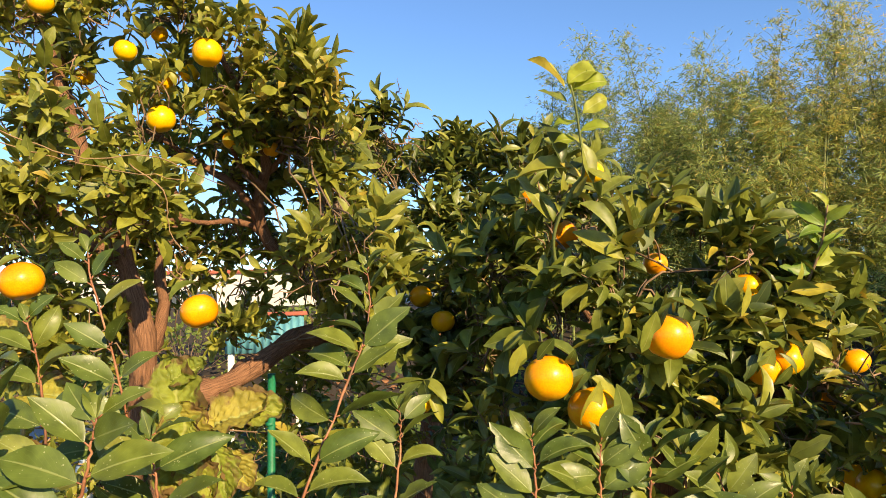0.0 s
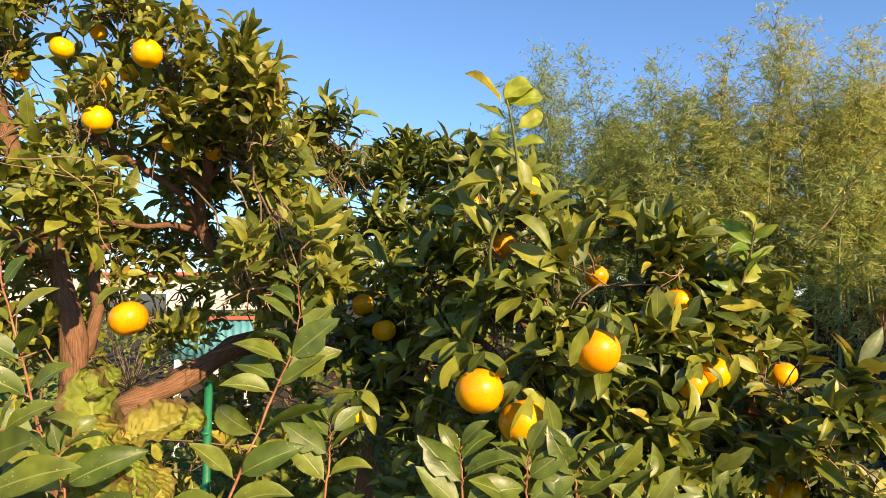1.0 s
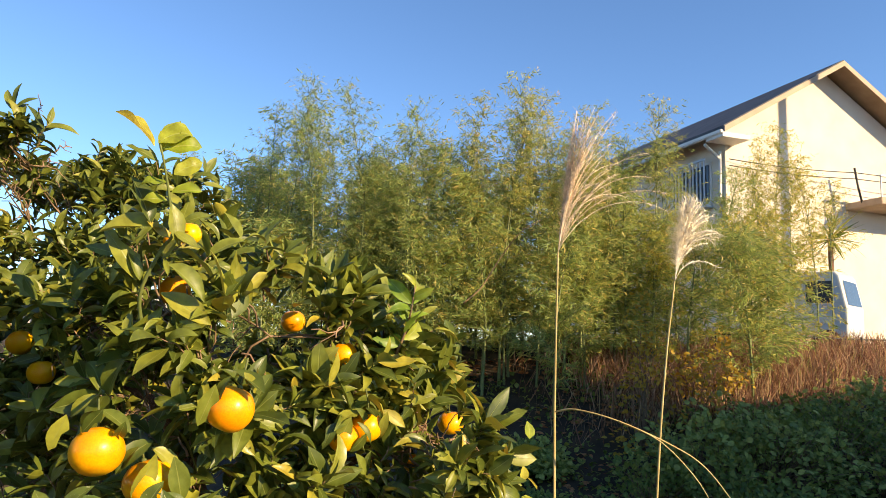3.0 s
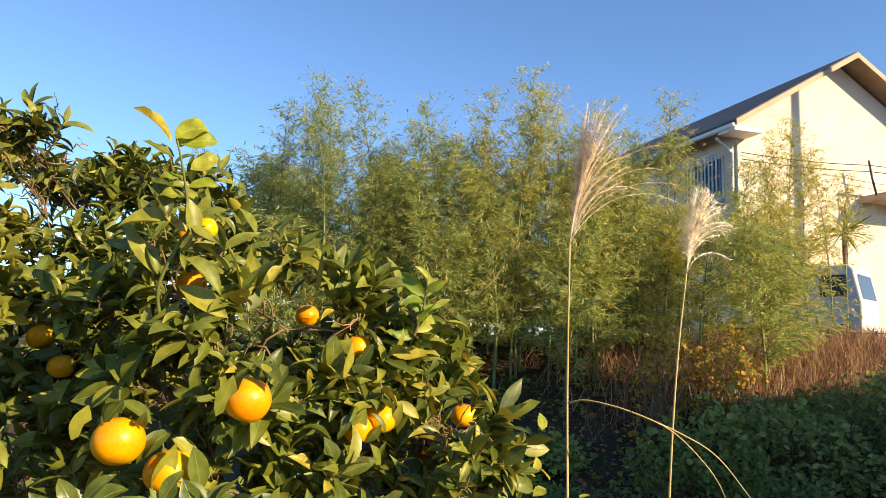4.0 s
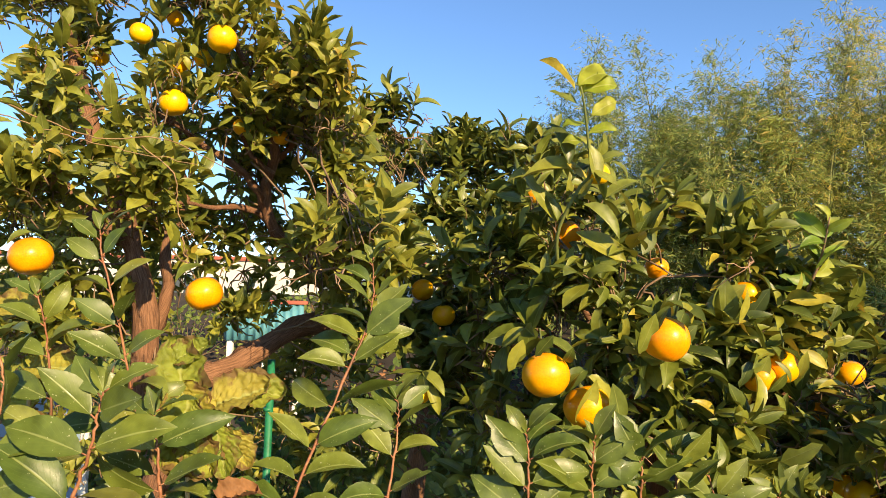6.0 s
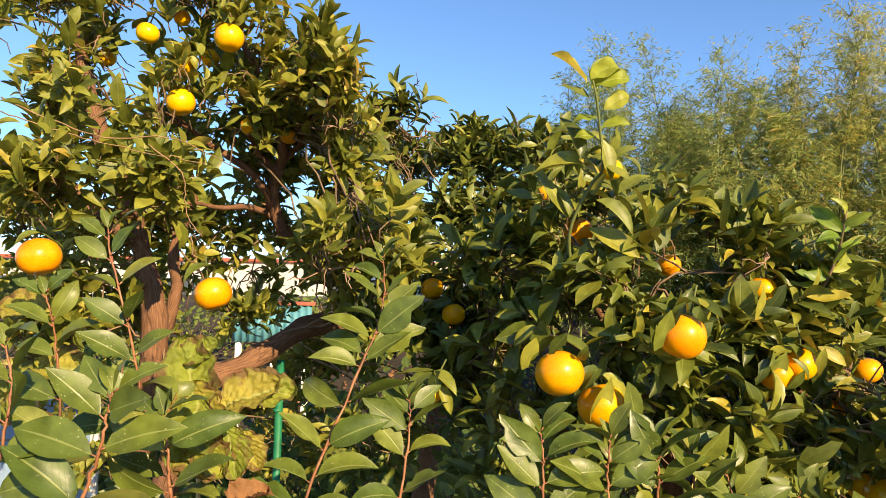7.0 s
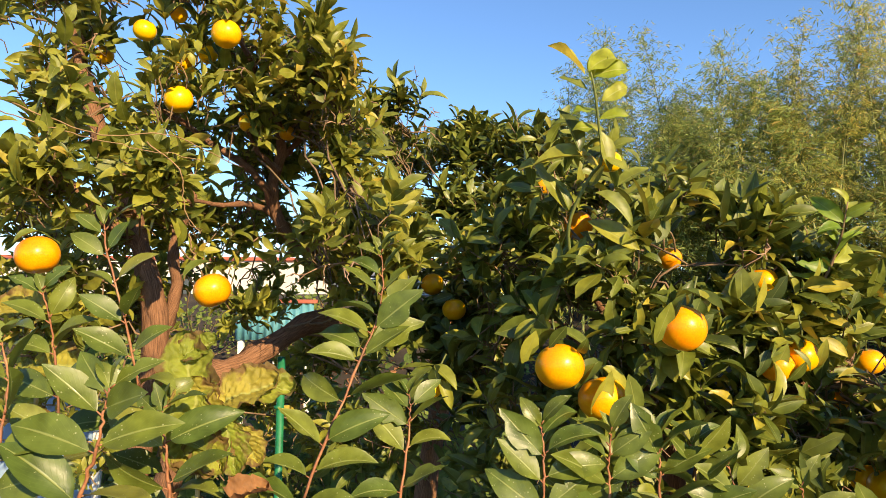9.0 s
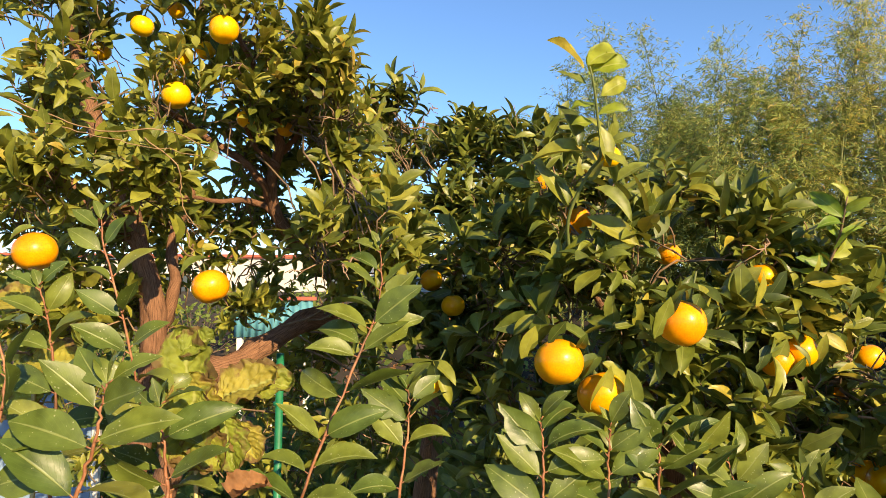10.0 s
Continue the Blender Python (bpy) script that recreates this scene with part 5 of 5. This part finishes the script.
# ---- bank: dry grass, shrubs, fence ----
def scatter_grass():
    lv = Leaves(GRASS)
    for _ in range(13000):
        u, w = rng.random(), rng.random()
        a = np.array((5.230, 7.143, 1.476)) * (1 - u) + np.array((10.558, 6.859, 1.595)) * u
        x, y = a[0] + rng.normal() * 0.5, a[1] + (w - 0.35) * 2.2
        lv.add((x, y, ground_height(x, y)), unit((rng.normal() * 0.3, rng.normal() * 0.3, 1)), rng.normal(size=3), rng.uniform(0.15, 0.45))
    ob = lv.make(None, M_DRY_GRASS, rest="dry_grass")
    tagged(ob, "tall reddish-brown dry grass covering the bank", "grass", kind="stuff")


scatter_grass()


def scatter_litter(name, label, mat, count, size, flat):
    lv = Leaves(BROAD)
    for _ in range(count):
        x, y = rng.uniform(-3.0, 6.5), rng.uniform(2.0, 8.8)
        if noise.noise(Vector((x, y, flat)) * 1.3) < -0.05:
            continue
        z = ground_height(x, y) + 0.012 + (0 if flat > 0.9 else rng.uniform(0, 0.14))
        lv.add((x, y, z), unit((rng.normal(), rng.normal(), rng.normal() * (1 - flat))), unit((rng.normal() * 0.4, rng.normal() * 0.4, 1)), size * rng.uniform(0.5, 1.2))
    tagged(lv.make(None, mat, rest=name), label, "litter" if flat > 0.9 else "weeds", kind="stuff")


scatter_litter("leaf_litter", "brown fallen leaves lying on the dark soil", M_DRY_LEAF, 9000, 0.09, 0.95)
scatter_litter("low_weeds", "low dark green weeds on the soil", M_SHRUB_LEAF, 14000, 0.065, 0.4)


def shrub(p, r, h, mat, label, count, size, name="shrub"):
    x, y, z = p[0], p[1], ground_height(p[0], p[1])
    s = thing(name, label, "shrub", (x, y, z), "bank shrubs")
    st, lv = Tubes(4), Leaves(BROAD)
    for _ in range(int(count / 14)):
        d = unit(rng.normal(size=3) + np.array([0, 0, 0.6]))
        d[2] = abs(d[2])
        e = d * np.array([r, r, h]) * rng.uniform(0.6, 1.0)
        if r > 0.45 and noise.noise(Vector((x + e[0], y + e[1], e[2])) * 3.2) < -0.2:
            continue
        st.add(bend((0, 0, -0.05), e, 0.05, 0.02, 5), np.linspace(0.006, 0.002, 5))
        for _ in range(14):
            q = e + rng.normal(size=3) * 0.075
            q[2] = max(q[2], 0.02)
            lv.add(q, unit(rng.normal(size=3) + d), unit(rng.normal(size=3) * 0.4 + np.array([0, -0.4, 0.9])), size * rng.uniform(0.6, 1.2))
    tagged(st.make("stemwork", M_TWIG, s), kind="stuff")
    lv.make(s, mat, rest_label="leaves")
    return s


for q, r, h in [((4.258, 5.216, 0.767), 0.7, 0.5), ((4.997, 5.402, 0.825), 0.8, 0.8), ((5.602, 5.227, 0.741), 0.8, 0.7), ((6.373, 5.195, 0.786), 0.8, 0.6),
                ((6.598, 4.916, 0.775), 0.8, 0.7), ((4.764, 4.651, 0.672), 0.6, 0.5), ((5.333, 4.479, 0.646), 0.6, 0.4), ((6.045, 5.909, 0.937), 0.8, 0.35), ((6.889, 5.860, 0.939), 0.8, 0.32), ((7.520, 5.659, 0.990), 0.8, 0.5), ((3.586, 6.280, 0.658), 0.5, 0.22), ((2.964, 5.645, 0.529), 0.5, 0.2), ((3.251, 5.147, 0.440), 0.5, 0.18)]:
    pale = rng.random() < 0.4
    shrub(q, r * rng.uniform(0.8, 1.1), h * rng.uniform(0.6, 1.5), M_PALE_SHRUB if pale else M_SHRUB_LEAF, "pale green leafy shrub on the bank" if pale else "low leafy green shrub on the bank", 1900, 0.07 if pale else 0.052)
golden = (4.828, 6.124, 2.151)
shrub(golden, 0.2, golden[2] - ground_height(golden[0], golden[1]), M_YELLOW_LEAF, "shrub with yellow autumn leaves", 420, 0.06)
shrub((5.60, 6.3, 0), 0.35, 1.0, M_YELLOW_LEAF, "ochre autumn shrub on the bank", 300, 0.06)
shrub((6.095, 6.627, 1.774), 0.4, 0.8, M_YELLOW_LEAF, "shrub with yellowing leaves on the bank", 300, 0.07)

rail = thing("bank_fence", "dark metal mesh fence along the bank", "fence", (0, 0, 0))
ends = [np.array((7.280, 7.947, 1.791)), np.array((12.101, 7.487, 2.025))]
for i in range(7):
    a = ends[0] * (1 - i / 6) + ends[1] * (i / 6)
    z = ground_height(a[0], a[1])
    t = Tubes(6)
    t.add([(a[0], a[1], z - 0.2), (a[0], a[1], z + 0.3), (a[0], a[1], 1.9)], 0.018)
    t.make("post", M_DARK_METAL, rail)
for hz in (1.87, 1.6):
    t = Tubes(6)
    t.add([(*ends[0][:2], hz), (*((ends[0] + ends[1]) / 2)[:2], hz), (*ends[1][:2], hz)], 0.014)
    t.make("rail", M_DARK_METAL, rail)


# ---- house with gable ----
eave_foot = Vector((12.202, 13.569, 6.857))
house = thing("house", "two-storey cream house with dark slate gable roof", "house", (eave_foot.x + 0.68, eave_foot.y + 0.62, 1.5), turn=0)
corner = eave_foot
OV, SLOPE = 0.55, 0.585
W, D = 2 * (4.0 - OV), 10.0
H = eave_foot.z - 1.38 + OV * SLOPE
RISE = W / 2 * SLOPE
v = [(0, 0, -0.3), (W, 0, -0.3), (W, 0, H), (W / 2, 0, H + RISE), (0, 0, H), (0, D, -0.3), (W, D, -0.3), (W, D, H), (W / 2, D, H + RISE), (0, D, H)]
f = [(0, 1, 2, 3, 4), (9, 8, 7, 6, 5), (0, 4, 9, 5), (1, 6, 7, 2)]
mesh_ob("wall", v, f, M_SIDING, house, "cream plastered wall", smooth=False)
# roof slopes, boards and gutters
for side_x, sgn in ((0, -1), (W, 1)):
    slope = RISE / (W / 2)
    x0, z0 = side_x + sgn * OV, H - OV * slope
    bm = bmesh.new()
    lo = [(x0, -0.6, z0), (W / 2, -0.6, H + RISE), (W / 2, D + 0.6, H + RISE), (x0, D + 0.6, z0)]
    vs = [bm.verts.new(p) for p in [(a, b, c + 0.06) for a, b, c in lo] + [(a, b, c + 0.2) for a, b, c in lo]]
    for q in ((0, 1, 2, 3), (7, 6, 5, 4), (0, 4, 5, 1), (1, 5, 6, 2), (2, 6, 7, 3), (3, 7, 4, 0)):
        bm.faces.new([vs[i] for i in q])
    bmesh.ops.recalc_face_normals(bm, faces=bm.faces)
    part("roof", bm, M_ROOF, house, "dark slate roof slope")
    bm = bmesh.new()
    vs = [bm.verts.new(p) for p in [(x0, -0.64, z0 + 0.02), (W / 2, -0.64, H + RISE + 0.02), (W / 2, -0.64, H + RISE + 0.17), (x0, -0.64, z0 + 0.17),
                                    (x0, -0.6, z0 + 0.02), (W / 2, -0.6, H + RISE + 0.02), (W / 2, -0.6, H + RISE + 0.17), (x0, -0.6, z0 + 0.17)]]
    for q in ((0, 1, 2, 3), (7, 6, 5, 4), (0, 4, 5, 1), (1, 5, 6, 2), (2, 6, 7, 3), (3, 7, 4, 0)):
        bm.faces.new([vs[i] for i in q])
    bmesh.ops.recalc_face_normals(bm, faces=bm.faces)
    part("bargeboard", bm, M_SOFFIT, house, "pale bargeboard")
    bm = bmesh.new()
    vs = [bm.verts.new(p) for p in [(x0, -0.6, z0 + 0.055), (W / 2, -0.6, H + RISE + 0.055), (W / 2, D + 0.6, H + RISE + 0.055), (x0, D + 0.6, z0 + 0.055)]]
    bm.faces.new(vs)
    bmesh.ops.solidify(bm, geom=bm.faces[:], thickness=0.02)
    part("soffit", bm, M_SOFFIT, house, "timber soffit")
    part("gutter", boxed((x0 - 0.1, -0.6, z0 - 0.02), (x0, D + 0.6, z0 + 0.09), 0.02), M_TRIM, house, "white gutter")
part("eave_return", boxed((-OV - 0.05, -0.62, H - 0.42), (0.25, 0.0, H - 0.30), 0.01), M_TRIM, house, "boxed white eave end")
t = Tubes(8)
t.add(spline([(-OV - 0.02, 0.1, H - 0.45), (-0.12, 0.12, H - 0.75), (-0.06, 0.12, H - 1.0), (-0.06, 0.12, -0.2)], 20), 0.04)
t.make("downpipe", M_TRIM, house, "white downpipe")
wnd = part("window", boxed((-0.05, 0.5, H - 1.9), (-0.003, 2.1, H - 0.75)), M_TRIM, house)
part("pane", boxed((-0.07, 0.56, H - 1.83), (-0.054, 1.27, H - 0.82)), M_GLASS, wnd)
part("pane", boxed((-0.07, 1.33, H - 1.83), (-0.054, 2.04, H - 0.82)), M_GLASS, wnd)
grille = part("grille", boxed((-0.30, 0.45, H - 2.0), (-0.003, 2.15, H - 1.93), 0.008), M_RAIL, house, "white barred window guard")
for k in range(12):
    part("bar", boxed((-0.29, 0.47 + k * 0.148, H - 1.93), (-0.26, 0.50 + k * 0.148, H - 0.75)), M_RAIL, grille)
part("top_rail", boxed((-0.30, 0.45, H - 0.75), (-0.25, 2.15, H - 0.69), 0.008), M_RAIL, grille)
deck = part("side_balcony", boxed((4.0, -1.1, H - 1.78), (W + 1.5, -0.003, H - 1.60), 0.01), M_SOFFIT, house, "timber balcony deck")
for k in range(14):
    part("baluster", boxed((4.02 + k * 0.3, -1.08, H - 1.60), (4.05 + k * 0.3, -1.05, H - 1.06)), M_RAIL, deck)
part("handrail", boxed((4.0, -1.1, H - 1.06), (W + 1.5, -1.04, H - 1.0), 0.01), M_RAIL, deck)
t = Tubes(6)
t.add([(4.04, -0.5, H - 1.7), (3.92, -0.5, H - 1.3), (3.8, -0.5, H - 0.72)], 0.03)
t.make("mast", M_DARK_METAL, house, "slim dark service mast")
for dz in (-0.80, -0.97):
    t = Tubes(4)
    t.add(bend((0.05, -0.08, H + dz), (3.8, -0.5, H + dz - 0.05), -0.06, 0, 10), 0.012)
    t.add(bend((3.8, -0.5, H + dz - 0.05), (9.0, -0.9, H + dz + 0.2), -0.1, 0, 10), 0.012)
    t.make("cable", M_RUBBER, house, "black service cable")


# ---- white van ----
vp = Vector((13.80, 12.10, 1.60))
van = thing("van", "white kei truck parked on the terrace", "van", (vp.x, vp.y, vp.z), turn=-62)
prof = [(-0.5, 0.35), (0.6, 0.35), (0.6, 1.0), (0.46, 1.72), (0.38, 1.82), (-0.42, 1.82), (-0.48, 1.72), (-0.5, 1.1)]
v = [(x, y, z) for y in (-0.7, 0.7) for x, z in prof]
k = len(prof)
f = [tuple(range(k - 1, -1, -1)), tuple(range(k, 2 * k))] + [(i, (i + 1) % k, k + (i + 1) % k, k + i) for i in range(k)]
f = [tuple(reversed(q)) for q in f]
body = mesh_ob("cab", v, f, M_VAN, van, "", smooth=False)
bv = body.modifiers.new("round", "BEVEL")
bv.width, bv.segments = 0.05, 3
for y in (-0.706, 0.70):
    part("side_window", boxed((-0.22, y, 1.12), (0.32, y + 0.008, 1.6), 0.003), M_GLASS, van)
mesh_ob("windscreen", [(0.592, -0.58, 1.08), (0.592, 0.58, 1.08), (0.49, 0.54, 1.62), (0.49, -0.54, 1.62)], [(0, 1, 2, 3)], M_GLASS, van, "", smooth=False)
part("rear_window", boxed((-0.512, -0.42, 1.2), (-0.502, 0.42, 1.6), 0.003), M_GLASS, van)
part("bed", boxed((-1.9, -0.7, 0.55), (-0.52, 0.7, 0.9), 0.03), M_VAN, van)
for x in (-1.5, 0.2):
    for y in (-0.62, 0.62):
        t = Tubes(18)
        t.add([(x, y - 0.09, 0.27), (x, y - 0.08, 0.27), (x, y + 0.08, 0.27), (x, y + 0.09, 0.27)], [0.2, 0.27, 0.27, 0.2])
        t.make("tyre", M_RUBBER, van)

# ---- utility pole off to the side, whose shadow crosses the gable ----
up = thing("utility_pole", "grey concrete utility pole beside the lane", "pole", (0, 0, 0))
foot = corner + Vector((2.6, 0.6, 0)) + Vector((SUN_FROM.x, SUN_FROM.y, 0)) * 9
t = Tubes(14)
t.add([(foot.x, foot.y, 0), (foot.x, foot.y, 6), (foot.x, foot.y, 13)], [0.17, 0.15, 0.12])
t.make("shaft", M_CONCRETE, up)

# ---- unseen wall added off to the right, which shades the foot of the bank ----
shade = thing("garden_wall", "tall plastered unseen wall added to shade the bank", "wall", (0, 0, 0))
part("wall", boxed((4.6, -0.3, -0.2), (15.0, 0.0, 4.3)), M_WHITE_WALL, shade)
part("coping", boxed((10.62, -0.36, 4.3), (15.05, 0.06, 4.4), 0.02), M_CONCRETE, shade)
# raised block, added so that its shadow darkens the foot of the bamboo
part("storey", boxed((6.6, -3.0, 4.303), (10.6, -0.003, 5.6)), M_WHITE_WALL, shade, "unseen block added on the wall to shade the lower bamboo")


# ---- spiky yucca by the house ----
yp = Vector((15.09, 13.10, 4.37))
yucca = thing("yucca", "spiky green yucca in front of the house wall", "plant", (yp.x, yp.y, ground_height(yp.x, yp.y) - 0.05))
t = Tubes(8)
t.add([(0, 0, 0), (0.02, 0, 0.8), (0, 0, yp.z - 1.5)], [0.07, 0.06, 0.06])
t.make("stem", M_BARK, yucca)
yl = Leaves([leaf_shape(0.075, 0.3, c, 0.0, 0.0, 5, 0.3) for c in (0.2, 0.5, 0.8)])
for _ in range(60):
    d = unit(rng.normal(size=3) + np.array([0, 0, 0.7]))
    yl.add((0, 0, yp.z - 1.52), d, unit(np.array([0, 0, 1]) + rng.normal(size=3) * 0.3), rng.uniform(0.6, 0.95))
yl.make(yucca, M_SHRUB_LEAF, 60, key=lambda it: it[0][2])


# ---- dark undergrowth behind the citrus trees ----
for x, y, r, h in [(-2.6, 4.2, 0.7, 1.0), (-1.8, 4.0, 0.7, 0.95), (-1.1, 4.1, 0.6, 0.9), (-0.4, 4.3, 0.7, 1.05), (0.4, 4.4, 0.7, 1.0), (1.1, 4.2, 0.6, 0.8), (-3.4, 4.6, 0.8, 1.1), (-4.2, 5.0, 0.8, 1.1), (-3.0, 5.4, 0.8, 1.2), (-1.6, 5.2, 0.8, 1.1), (-6.5, 9.5, 1.0, 1.0), (-5.2, 9.3, 0.9, 0.9), (-4.0, 9.4, 1.0, 1.0), (-2.9, 9.6, 0.9, 0.9), (-1.8, 9.3, 0.9, 0.9), (-5.8, 7.6, 0.9, 1.1), (-4.6, 7.2, 0.8, 1.1), (-3.6, 6.6, 0.7, 1.1), (-2.3, 3.3, 0.5, 1.25), (-1.8, 3.35, 0.5, 1.3), (-1.35, 3.3, 0.45, 1.2), (-0.9, 3.4, 0.5, 1.3), (-0.45, 3.5, 0.5, 1.35), (-2.8, 3.4, 0.5, 1.3), (0.3, 3.0, 0.45, 0.95), (0.8, 2.7, 0.4, 0.8), (1.3, 2.8, 0.4, 0.75), (0.0, 3.3, 0.45, 1.0), (0.15, 2.3, 0.3, 1.0), (0.5, 2.25, 0.3, 1.1), (0.85, 2.2, 0.3, 1.05), (0.3, 1.75, 0.2, 0.9)]:
    shrub((x, y, 0), r, h, M_SHRUB_LEAF, "dark leafy undergrowth behind the citrus trees", 800, 0.08, "undergrowth")

# ---- small bright-leaved shrub at the foot of the pampas grass ----
near = (1.348, 1.500, 1.309)
shrub((near[0], near[1], 0), 0.10, near[2] + 0.03, M_YOUNG_LEAF, "small shrub with bright yellow-green leaves beside pampas grass", 700, 0.045, "small_shrub")
